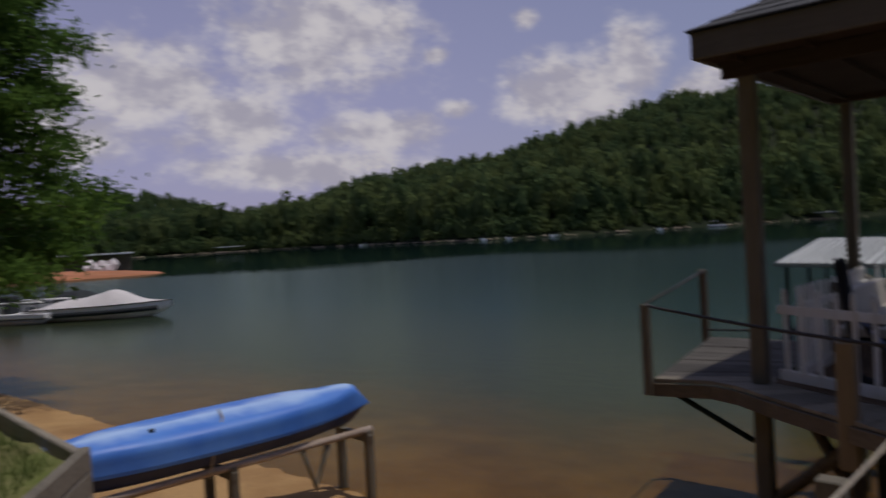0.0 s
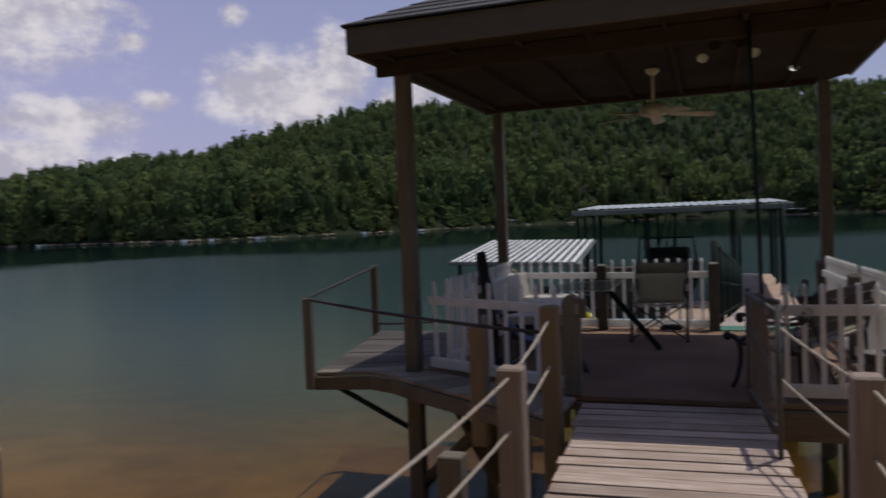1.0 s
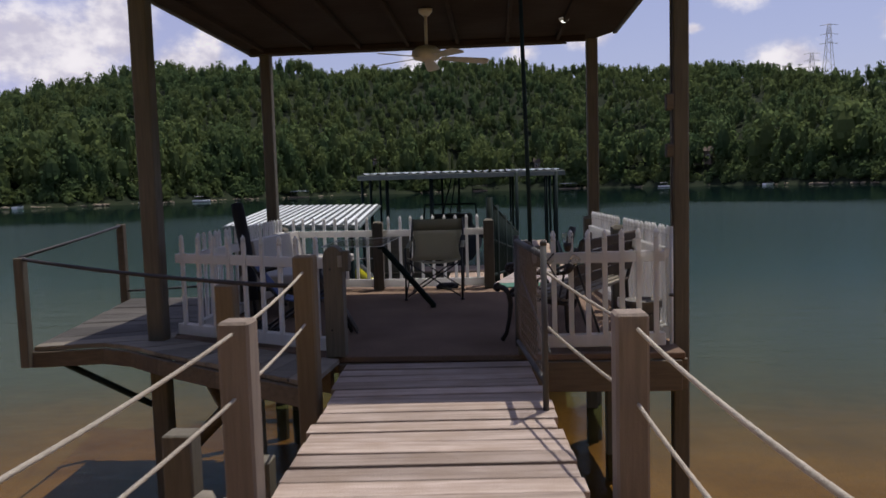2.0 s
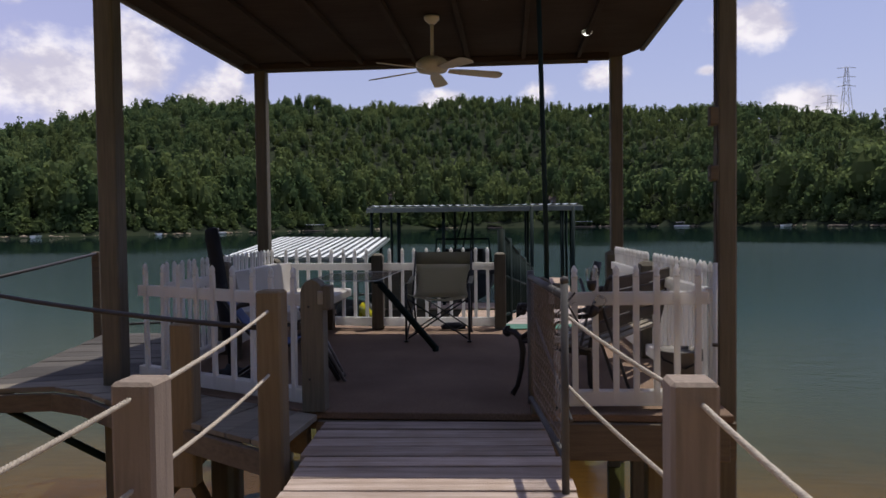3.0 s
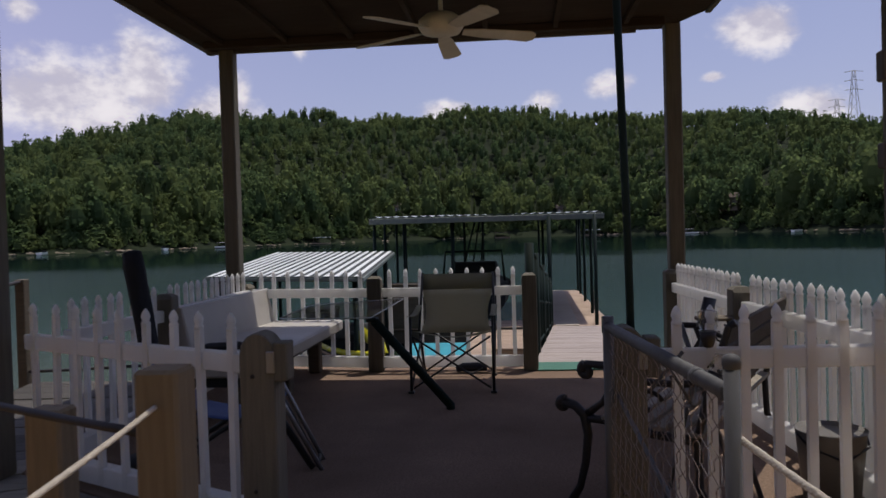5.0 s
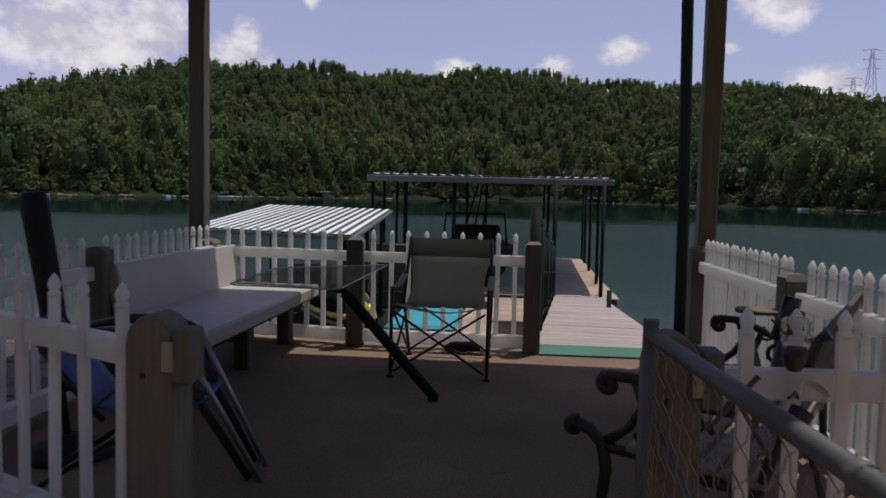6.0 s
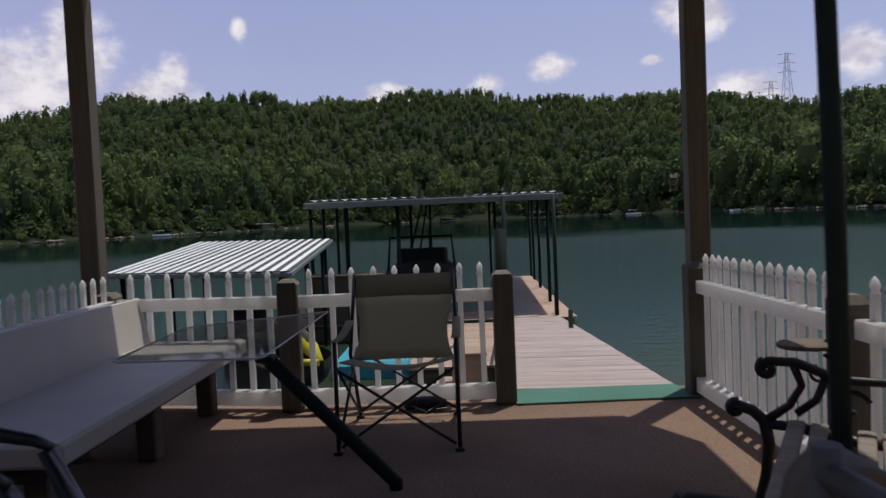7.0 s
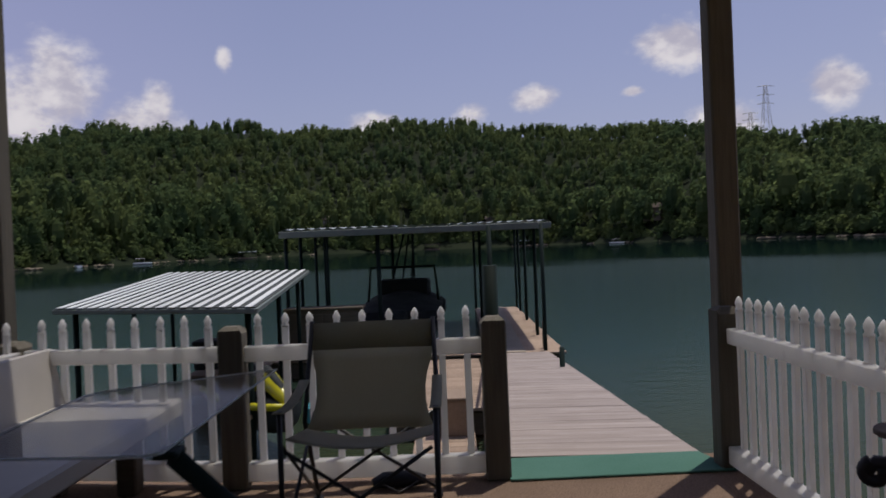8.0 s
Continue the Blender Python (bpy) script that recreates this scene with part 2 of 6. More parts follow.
M["grey_roof"] = material("grey galvanised roofing", (0.38, 0.42, 0.42), 0.45, metal=0.3, dark=(0.24, 0.27, 0.27), grain=(6, 0.8, 6), amount=0.5, bump=0.05)
M["fan"] = material("cream enamelled fan", (0.62, 0.58, 0.50), 0.5, dark=(0.45, 0.41, 0.35), grain=(20, 3, 20), amount=0.4, bump=0.05)
M["stone"] = material("shore rocks", (0.30, 0.24, 0.17), 0.9, dark=(0.14, 0.115, 0.085), grain=(1.5, 1.5, 1.5), amount=0.8, bump=0.6, vary=0.3)
M["house_wall"] = material("muted house siding", (0.22, 0.18, 0.14), 0.85, grain=(0.5, 0.5, 6), amount=0.4, bump=0.1)
M["house_roof"] = material("brown house roof", (0.11, 0.085, 0.07), 0.9, grain=(2, 2, 2), amount=0.5, bump=0.1)
M["tan_plastic"] = material("dull grey plastic", (0.13, 0.12, 0.11), 0.5, dark=(0.09, 0.083, 0.075), grain=(6, 6, 6), amount=0.4, bump=0.05)
M["bark"] = material("tree bark", (0.13, 0.10, 0.08), 0.95, grain=(14, 14, 3), amount=0.8, bump=0.8)
M["clay"] = material("bare red clay", (0.42, 0.17, 0.08), 0.95, dark=(0.30, 0.13, 0.07), grain=(0.4, 0.4, 0.4), amount=0.7, stain=0.08, bump=0.4)


def leaf_material(name, a, b, c, scale):
    """Leaves with a tone from clump to clump and from leaf to leaf, lit through from behind."""
    m = bpy.data.materials.new(name)
    m.use_nodes = True
    n = Nodes(m.node_tree)
    pos = n.add("ShaderNodeNewGeometry")
    big = n.math("MULTIPLY_ADD", n.noise(pos.outputs["Position"], scale * 0.3, 2.0), 0.45, n.math("MULTIPLY", n.noise(pos.outputs["Position"], scale * 1.7, 1.0), 0.55))
    one = pos.outputs["Random Per Island"]
    col = n.mix(n.remap(big, 0.42, 0.58), rgba(a), rgba(b))
    col = n.mix(n.remap(one, 0.45, 1.0, 0, 0.25), col, rgba(c))
    d = n.add("ShaderNodeBsdfPrincipled")
    n.link(col, d.inputs["Base Color"])
    d.inputs["Roughness"].default_value = 0.8
    d.inputs["Specular IOR Level"].default_value = 0.05
    t = n.add("ShaderNodeBsdfTranslucent")
    n.link(col, t.inputs[0])
    x = n.add("ShaderNodeMixShader")
    x.inputs[0].default_value = 0.60
    n.link(d.outputs[0], x.inputs[1])
    n.link(t.outputs[0], x.inputs[2])
    o = n.add("ShaderNodeOutputMaterial")
    n.link(x.outputs[0], o.inputs[0])
    return m


M["forest"] = leaf_material("far foliage", (0.086, 0.134, 0.058), (0.150, 0.190, 0.070), (0.128, 0.172, 0.076), 0.05)
M["leaves"] = leaf_material("broad green leaves", (0.065, 0.125, 0.028), (0.115, 0.20, 0.042), (0.14, 0.22, 0.055), 0.8)
M["grass"] = leaf_material("lawn grass", (0.06, 0.11, 0.02), (0.13, 0.15, 0.05), (0.16, 0.17, 0.07), 0.9)


def ground_material():
    """Sand and pebbles along the beach, leaf litter and soil on the hills."""
    m = bpy.data.materials.new("sandy shore and wooded slopes")
    m.use_nodes = True
    n = Nodes(m.node_tree)
    pos = n.add("ShaderNodeNewGeometry").outputs["Position"]
    sep = n.add("ShaderNodeSeparateXYZ")
    n.link(pos, sep.inputs[0])
    a, b = n.noise(pos, 0.9, 5.0), n.noise(pos, 28.0, 3.0)
    sand = n.mix(n.remap(a, 0.38, 0.66), (0.42, 0.26, 0.115, 1), (0.29, 0.165, 0.07, 1))
    sand = n.mix(n.remap(b, 0.5, 0.72, 0, 0.6), sand, (0.20, 0.13, 0.08, 1))
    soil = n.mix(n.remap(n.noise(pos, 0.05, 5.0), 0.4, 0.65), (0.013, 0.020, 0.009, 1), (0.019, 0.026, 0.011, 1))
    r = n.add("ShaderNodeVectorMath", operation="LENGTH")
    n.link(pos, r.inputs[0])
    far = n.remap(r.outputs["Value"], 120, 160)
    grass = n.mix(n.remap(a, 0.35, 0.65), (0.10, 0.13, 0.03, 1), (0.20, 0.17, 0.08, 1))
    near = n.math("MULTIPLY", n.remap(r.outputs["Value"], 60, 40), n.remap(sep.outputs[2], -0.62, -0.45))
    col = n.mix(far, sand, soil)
    col = n.mix(near, col, grass)
    d = n.add("ShaderNodeBsdfPrincipled")
    n.link(col, d.inputs["Base Color"])
    d.inputs["Roughness"].default_value = 0.95
    d.inputs["Specular IOR Level"].default_value = 0.15
    bp = n.add("ShaderNodeBump")
    bp.inputs["Strength"].default_value, bp.inputs["Distance"].default_value = 0.6, 0.03
    n.link(n.math("ADD", a, b), bp.inputs["Height"])
    n.link(bp.outputs[0], d.inputs["Normal"])
    o = n.add("ShaderNodeOutputMaterial")
    n.link(d.outputs[0], o.inputs[0])
    return m


def water_material():
    """Lake water: clear over the sandy shallows, murky green where it is deep, a rippled mirror above."""
    m = bpy.data.materials.new("green lake water")
    m.use_nodes = True
    n = Nodes(m.node_tree)
    pos = n.add("ShaderNodeNewGeometry").outputs["Position"]
    sep = n.add("ShaderNodeSeparateXYZ")
    n.link(pos, sep.inputs[0])
    wob = n.math("MULTIPLY", n.math("SUBTRACT", n.noise(pos, 0.25, 3.0), 0.5), 3.0)
    out = n.math("ADD", sep.outputs[1], wob)
    deep = n.remap(out, 7.0, 14.8, 0.05, 0.98, True)
    clear = n.add("ShaderNodeBsdfTransparent")
    clear.inputs[0].default_value = (0.50, 0.41, 0.20, 1)
    murk = n.add("ShaderNodeBsdfDiffuse")
    n.link(n.mix(n.remap(out, 10, 27), (0.05, 0.05, 0.014, 1), (0.016, 0.043, 0.038, 1)), murk.inputs[0])
    body = n.add("ShaderNodeMixShader")
    n.link(deep, body.inputs[0])
    n.link(clear.outputs[0], body.inputs[1])
    n.link(murk.outputs[0], body.inputs[2])
    wave = n.add("ShaderNodeVectorMath", operation="MULTIPLY")
    n.link(pos, wave.inputs[0])
    wave.inputs[1].default_value = (1.0, 1.7, 1.0)
    h = n.math("ADD", n.math("MULTIPLY", n.noise(wave.outputs[0], 1.3, 3.0), 0.5), n.math("MULTIPLY", n.noise(wave.outputs[0], 5.5, 2.0), 0.22))
    bp = n.add("ShaderNodeBump")
    bp.inputs["Strength"].default_value, bp.inputs["Distance"].default_value = 0.16, 0.16
    n.link(h, bp.inputs["Height"])
    gloss = n.add("ShaderNodeBsdfGlossy")
    r = n.add("ShaderNodeVectorMath", operation="LENGTH")
    n.link(pos, r.inputs[0])
    far = n.math("ADD", r.outputs["Value"], n.math("MULTIPLY", n.math("SUBTRACT", n.noise(pos, 0.03, 2.0), 0.5), 60.0))
    calm = n.remap(far, 88, 122, 0, 1, True)
    n.link(n.remap(calm, 0, 1, 0.17, 0.03), gloss.inputs["Roughness"])
    n.link(n.mix(calm, (0.34, 0.42, 0.39, 1), (0.50, 0.58, 0.54, 1)), gloss.inputs[0])
    n.link(n.remap(calm, 0, 1, 0.16, 0.03), bp.inputs["Strength"])
    n.link(bp.outputs[0], gloss.inputs["Normal"])
    fr = n.add("ShaderNodeFresnel")
    fr.inputs[0].default_value = 1.33
    n.link(bp.outputs[0], fr.inputs["Normal"])
    x = n.add("ShaderNodeMixShader")
    n.link(fr.outputs[0], x.inputs[0])
    n.link(body.outputs[0], x.inputs[1])
    n.link(gloss.outputs[0], x.inputs[2])
    o = n.add("ShaderNodeOutputMaterial")
    n.link(x.outputs[0], o.inputs[0])
    return m


def glass_material(name, cloudy, shine):
    """Thin clear glass or plastic, a little cloudy."""
    m = bpy.data.materials.new(name)
    m.use_nodes = True
    n = Nodes(m.node_tree)
    clear = n.add("ShaderNodeBsdfTransparent")
    clear.inputs[0].default_value = (0.94, 0.95, 0.95, 1)
    milk = n.add("ShaderNodeBsdfTranslucent")
    milk.inputs[0].default_value = (0.66, 0.67, 0.68, 1)
    a = n.add("ShaderNodeMixShader")
    a.inputs[0].default_value = cloudy
    n.link(clear.outputs[0], a.inputs[1])
    n.link(milk.outputs[0], a.inputs[2])
    g = n.add("ShaderNodeBsdfGlossy")
    g.inputs["Roughness"].default_value = 0.02
    fr = n.add("ShaderNodeFresnel")
    fr.inputs[0].default_value = 1.5
    x = n.add("ShaderNodeMixShader")
    n.link(n.math("MULTIPLY", fr.outputs[0], shine), x.inputs[0])
    n.link(a.outputs[0], x.inputs[1])
    n.link(g.outputs[0], x.inputs[2])
    o = n.add("ShaderNodeOutputMaterial")
    n.link(x.outputs[0], o.inputs[0])
    return m


def bulb_material():
    m = bpy.data.materials.new("lit bulb")
    m.use_nodes = True
    n = Nodes(m.node_tree)
    e = n.add("ShaderNodeEmission")
    e.inputs[0].default_value, e.inputs[1].default_value = (1.0, 0.95, 0.88, 1), 1.6
    o = n.add("ShaderNodeOutputMaterial")
    n.link(e.outputs[0], o.inputs[0])
    return m


M["lit_bulb"] = bulb_material()
def lit_top_plastic(m):
    """Paints sky light as paler blue on the kayak's bottom, which lies uppermost."""
    w = Nodes(m.node_tree, True)
    bsdf = next(k for k in m.node_tree.nodes if k.type == "BSDF_PRINCIPLED")
    old = bsdf.inputs["Base Color"].links[0].from_socket
    at = w.add("ShaderNodeTexCoord").outputs["Object"]
    sep = w.add("ShaderNodeSeparateXYZ")
    w.link(at, sep.inputs[0])
    # height mask with a noisy edge for the painted light on top
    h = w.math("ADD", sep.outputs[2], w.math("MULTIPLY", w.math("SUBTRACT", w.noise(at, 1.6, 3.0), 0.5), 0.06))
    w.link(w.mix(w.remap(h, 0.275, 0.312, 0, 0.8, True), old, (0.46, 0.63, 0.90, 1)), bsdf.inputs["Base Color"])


lit_top_plastic(M["kayak"])
M["ground"] = ground_material()
M["water"] = water_material()
M["glass"] = glass_material("frosted table glass", 0.26, 0.22)
M["clear"] = glass_material("cloudy clear plastic", 0.06, 0.6)


# ---- mesh helpers ----
def box(size, at=(0, 0, 0), bevel=0.0, turn=None, bm=None):
    """A box, bevelled if asked, added to bm."""
    b = bmesh.new()
    bmesh.ops.create_cube(b, size=1.0)
    bmesh.ops.scale(b, vec=size, verts=b.verts)
    if bevel:
        bmesh.ops.bevel(b, geom=b.edges[:], offset=bevel, segments=1, affect="EDGES", profile=0.5)
    m = Matrix.Translation(at) @ (turn.to_4x4() if turn else Matrix())
    bmesh.ops.transform(b, matrix=m, verts=b.verts)
    return join(bm, b)


def join(bm, b):
    if bm is None:
        return b
    me = bpy.data.meshes.new("tmp")
    b.to_mesh(me)
    b.free()
    bm.from_mesh(me)
    bpy.data.meshes.remove(me)
    return bm


def tube(points, r, seg=8, bm=None, flat=1.0):
    """A round bar swept along points; r is one radius or one for each point."""
    bm = bm or bmesh.new()
    pts = [Vector(p) for p in points]
    rad = r if isinstance(r, (list, tuple)) else [r] * len(pts)
    up = Vector((0.0123, 0.0271, 1.0)).normalized()
    rings = []
    for i, p in enumerate(pts):
        d = (pts[min(i + 1, len(pts) - 1)] - pts[max(i - 1, 0)]).normalized()
        if abs(d.dot(up)) > 0.95:
            up = Vector((1, 0.02, 0.01)).normalized()
        s = d.cross(up).normalized()
        up = s.cross(d).normalized()
        rings.append([bm.verts.new(p + (s * math.cos(a) + up * math.sin(a) * flat) * rad[i])
                      for a in (2 * math.pi * k / seg for k in range(seg))])
    for a, b in zip(rings, rings[1:]):
        for k in range(seg):
            f = bm.faces.new((a[k], a[(k + 1) % seg], b[(k + 1) % seg], b[k]))
            f.smooth = True
    bm.faces.new(rings[0][::-1])
    bm.faces.new(rings[-1])
    bmesh.ops.recalc_face_normals(bm, faces=bm.faces[:])
    return bm


def prism(outline, z0, z1, bevel=0.0, bm=None):
    """A slab over a flat outline."""
    b = bmesh.new()
    lo = [b.verts.new((x, y, z0)) for x, y in outline]
    hi = [b.verts.new((x, y, z1)) for x, y in outline]
    k = len(lo)
    b.faces.new(lo[::-1])
    b.faces.new(hi)
    for i in range(k):
        b.faces.new((lo[i], lo[(i + 1) % k], hi[(i + 1) % k], hi[i]))
    bmesh.ops.recalc_face_normals(b, faces=b.faces[:])
    if bevel:
        bmesh.ops.bevel(b, geom=b.edges[:], offset=bevel, segments=1, affect="EDGES", profile=0.5)
    return join(bm, b)


def lathe(profile, seg=16, bm=None):
    """A turned body from (radius, height) pairs."""
    bm = bm or bmesh.new()
    rings = [[bm.verts.new((r * math.cos(2 * math.pi * k / seg), r * math.sin(2 * math.pi * k / seg), z)) for k in range(seg)] for r, z in profile]
    for a, b in zip(rings, rings[1:]):
        for k in range(seg):
            bm.faces.new((a[k], a[(k + 1) % seg], b[(k + 1) % seg], b[k])).smooth = True
    bm.faces.new(rings[0][::-1])
    bm.faces.new(rings[-1])
    return bm


def mesh_of(name, bm, mat):
    me = bpy.data.meshes.new(name)
    bm.to_mesh(me)
    bm.free()
    me.materials.append(mat)
    return me


def part(name, bm, mat, parent=None, label="", at=None):
    """Links a bmesh, or a mesh that is there already, as one mesh object under a thing or a part."""
    me = bm if isinstance(bm, bpy.types.Mesh) else mesh_of(name, bm, mat)
    ob = new(name, me)
    if parent:
        ob.parent = parent
    if at is not None:
        ob.matrix_basis = at
    return tagged(ob, label)


def thing(name, label, category, at=None, group="", kind=""):
    ob = new(name)
    ob.empty_display_size = 0.2
    if at is not None:
        ob.matrix_basis = at
    return tagged(ob, label, category, group, kind)


def lerp(a, b, f):
    return tuple(x + (y - x) * f for x, y in zip(a, b))


def sag(a, b, drop, k=12):
    """Points of a rope that hangs between a and b."""
    return [tuple(c - (drop * 4 * f * (1 - f) if i == 2 else 0) for i, c in enumerate(lerp(a, b, f))) for f in (j / k for j in range(k + 1))]


# ---- ground, lake and hills ----
AZ = (-85, -66, -63, -60, -57, -54, -51, -48, -45, -42, -39, -36, -33, -30, -27, -24, -21, -18, -16, -14, -12, -8, -6, -4, -2, 0, 2, 4, 8, 12, 18, 20, 22, 24, 26, 28, 30, 60)
ELEV = (3.5, 3.9, 4.2, 3.4, 2.6, 2.9, 3.5, 4.5, 5.0, 5.4, 5.6, 5.9, 7.1, 7.7, 8.4, 8.95, 9.0, 9.2, 9.4, 9.4, 9.0, 8.9, 8.9, 9.5, 9.6, 9.2, 9.1, 8.6, 8.4, 8.1, 8.0, 7.6, 7.2, 6.9, 7.1, 7.1, 6.7, 6.2)
SHORE_AZ = (-85, -62, -55, -48, -43, -38, -30, -22, -15, -8, 0, 8, 15, 22, 28, 60)
SHORE_R = (380, 400, 400, 330, 290, 265, 265, 300, 345, 395, 415, 400, 350, 310, 275, 230)
EYE_Z = 1.4


def bank_edge(x):
    return np.where(x < -6.4, 3.85 - (x + 6.4) * 0.09, np.maximum(3.85 - (x + 6.4) * 0.8, 1.5))


def near_ground(x, y):
    # the steep rise behind the camera is added, unseen, to block sky light
    bank = -0.10 + 0.24 * np.clip((x + 7) / 4, 0, 1) + 0.03 * np.clip(-y, 0, 400) + 0.33 * np.clip(-y - 5, 0, 45)
    beach = -1.22 - 0.105 * np.clip(y - 4, -3, 9) - 0.30 * np.clip(y - 13, 0, 21)
    f = np.clip((y - bank_edge(x)) / 0.25, 0, 1)
    return bank * (1 - f) + beach * f


def far_ground(az, r):
    d = np.interp(az, SHORE_AZ, SHORE_R)
    top = d + 230
    h = np.tan(np.radians(np.interp(az, AZ, ELEV))) * top + EYE_Z - 12.5
    s = (r - d) / 230
    up = np.clip(s, 0, 1)
    land = WATER_Z + 0.4 + np.clip(r - d, 0, 6) * 0.25 + (h - WATER_Z) * (1 - (1 - up) ** 1.5) - 40 * np.clip(s - 1, 0, 2)
    land = land + np.sin(az * 1.1 + r * 0.02) * 1.0 * up + np.sin(az * 0.43 + r * 0.05) * 1.5 * up
    bed = np.maximum(-8.0, WATER_Z - 0.1 - (d - r) * 0.2)
    return np.where(r > d, land, bed)


def ground_z(x, y):
    x, y = np.asarray(x, float), np.asarray(y, float)
    r = np.hypot(x, y)
    az = np.degrees(np.arctan2(x, y))
    near = near_ground(x, y)
    far = far_ground(np.clip(az, -85, 60), r)
    f = np.clip((r - 120) / 40, 0, 1) * np.clip((y - 4) / 20, 0, 1)
    return near * (1 - f) + far * f


def grid_mesh(name, x, y, z, mat):
    """A sheet from a rectangular table of places, closed round the second way."""
    a, b = x.shape
    co = np.stack([x, y, z], -1).reshape(-1, 3)
    i, j = np.meshgrid(np.arange(a - 1), np.arange(b), indexing="ij")
    k = (j + 1) % b
    quads = np.stack([i * b + j, i * b + k, (i + 1) * b + k, (i + 1) * b + j], -1).reshape(-1, 4)
    return raw_mesh(name, co, quads, mat, True)


def raw_mesh(name, co, quads, mat, smooth=False):
    me = bpy.data.meshes.new(name)
    me.vertices.add(len(co))
    me.vertices.foreach_set("co", np.ascontiguousarray(co, dtype=np.float32).ravel())
    n = len(quads)
    me.loops.add(n * 4)
    me.loops.foreach_set("vertex_index", np.ascontiguousarray(quads, dtype=np.int32).ravel())
    me.polygons.add(n)
    me.polygons.foreach_set("loop_start", np.arange(0, n * 4, 4, dtype=np.int32))
    if smooth:
        me.polygons.foreach_set("use_smooth", np.ones(n, dtype=bool))
    me.update(calc_edges=True)
    me.materials.append(mat)
    return me


def build_ground():
    rings = np.concatenate([np.linspace(0.02, 18, 60), np.geomspace(18.6, 3500, 95)])
    turn = np.radians(np.arange(0, 360, 0.9))
    rr, aa = np.meshgrid(rings, turn, indexing="ij")
    x, y = rr * np.sin(aa), rr * np.cos(aa) + 3.0
    z = ground_z(x, y)
    rng = np.random.default_rng(4)
    z = z + rng.normal(0, 0.004, z.shape) * (rr < 25)
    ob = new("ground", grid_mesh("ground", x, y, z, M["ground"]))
    tagged(ob, "sandy lake shore sloping under water, wooded hills beyond", "ground", kind="structure")
    t = np.radians(np.arange(0, 360, 6.0))
    rr, aa = np.meshgrid(np.array([0.05, 5, 20, 80, 300, 1200]), t, indexing="ij")
    w = new("water", grid_mesh("water", rr * np.sin(aa), rr * np.cos(aa) + 10, np.full_like(rr, WATER_Z), M["water"]))
    w.visible_shadow = False
    tagged(w, "calm green lake, clear over the sandy shallows", "lake", kind="structure")


build_ground()


def crown(rng, count, conical, size, low=0.2):
    """Leaf clumps of one crown of height 1: many small flakes on the skin of a lumpy shape, with gaps between the lumps."""
    k = 13
    a = rng.random(k) * 6.283
    w = 0.21 * np.sqrt(rng.random(k))
    lobes = np.stack([np.cos(a) * w * 1.25, np.sin(a) * w * 1.25, rng.uniform(low + 0.08, 0.9, k)], -1)
    lobes[:, :2] *= (1.25 - lobes[:, 2:3])
    size_of = rng.uniform(0.10, 0.17, k)
    which = rng.integers(0, k, count)
    d = rng.normal(0, 1, (count, 3)) + (0, 0, 0.35)
    d /= np.linalg.norm(d, axis=1)[:, None]
    c = lobes[which] + d * size_of[which][:, None] * (0.8 + 0.25 * rng.random((count, 1)))
    if conical:
        h = rng.random(count) ** 0.8
        a = rng.random(count) * 2 * np.pi
        tier = 0.75 + 0.25 * np.sin(h * 40)
        w = (1 - h) * 0.22 * tier * (0.7 + 0.3 * rng.random(count)) + 0.012
        c = np.stack([np.cos(a) * w, np.sin(a) * w, 0.12 + 0.88 * h], -1)
        d = np.stack([np.cos(a), np.sin(a), 0.6 + 0 * a], -1)
    nrm = d * (1, 1, 0.9) + rng.normal(0, 0.30, (count, 3))
    nrm /= np.linalg.norm(nrm, axis=1)[:, None]
    t = np.cross(nrm, rng.normal(0, 1, (count, 3)))
    t /= np.linalg.norm(t, axis=1)[:, None]
    b = np.cross(nrm, t)
    s = size * (0.6 + 0.8 * rng.random((count, 1)))
    k = 0.55 + 0.5 * rng.random((count, 1))
    leaves = np.stack([c - t * s, c - b * s * k, c + t * s, c + b * s * k], 1)
    # the dense inside of the crown: a closed lumpy shape under the leaves
    u, v = np.meshgrid(np.arange(9) / 8 * 2 * np.pi, np.linspace(-1, 1, 5), indexing="ij")
    lump = 0.62 + 0.12 * np.sin(3 * u + rng.random() * 6) * np.cos(v * 2)
    if conical:
        w = (1 - (v + 1) / 2) * 0.07 + 0.006
        p = np.stack([np.cos(u) * w, np.sin(u) * w, 0.1 + 0.42 * (v + 1)], -1)
    else:
        w = np.sqrt(np.clip(1 - v * v, 0.02, 1)) * 0.25 * lump * (1 - 0.25 * v)
        p = np.stack([np.cos(u) * w, np.sin(u) * w, (low + 0.96) / 2 + v * (0.96 - low) / 2 * 0.7], -1)
    core = np.stack([p[:-1, :-1], p[1:, :-1], p[1:, 1:], p[:-1, 1:]], 2).reshape(-1, 4, 3)
    return np.concatenate([leaves, core])


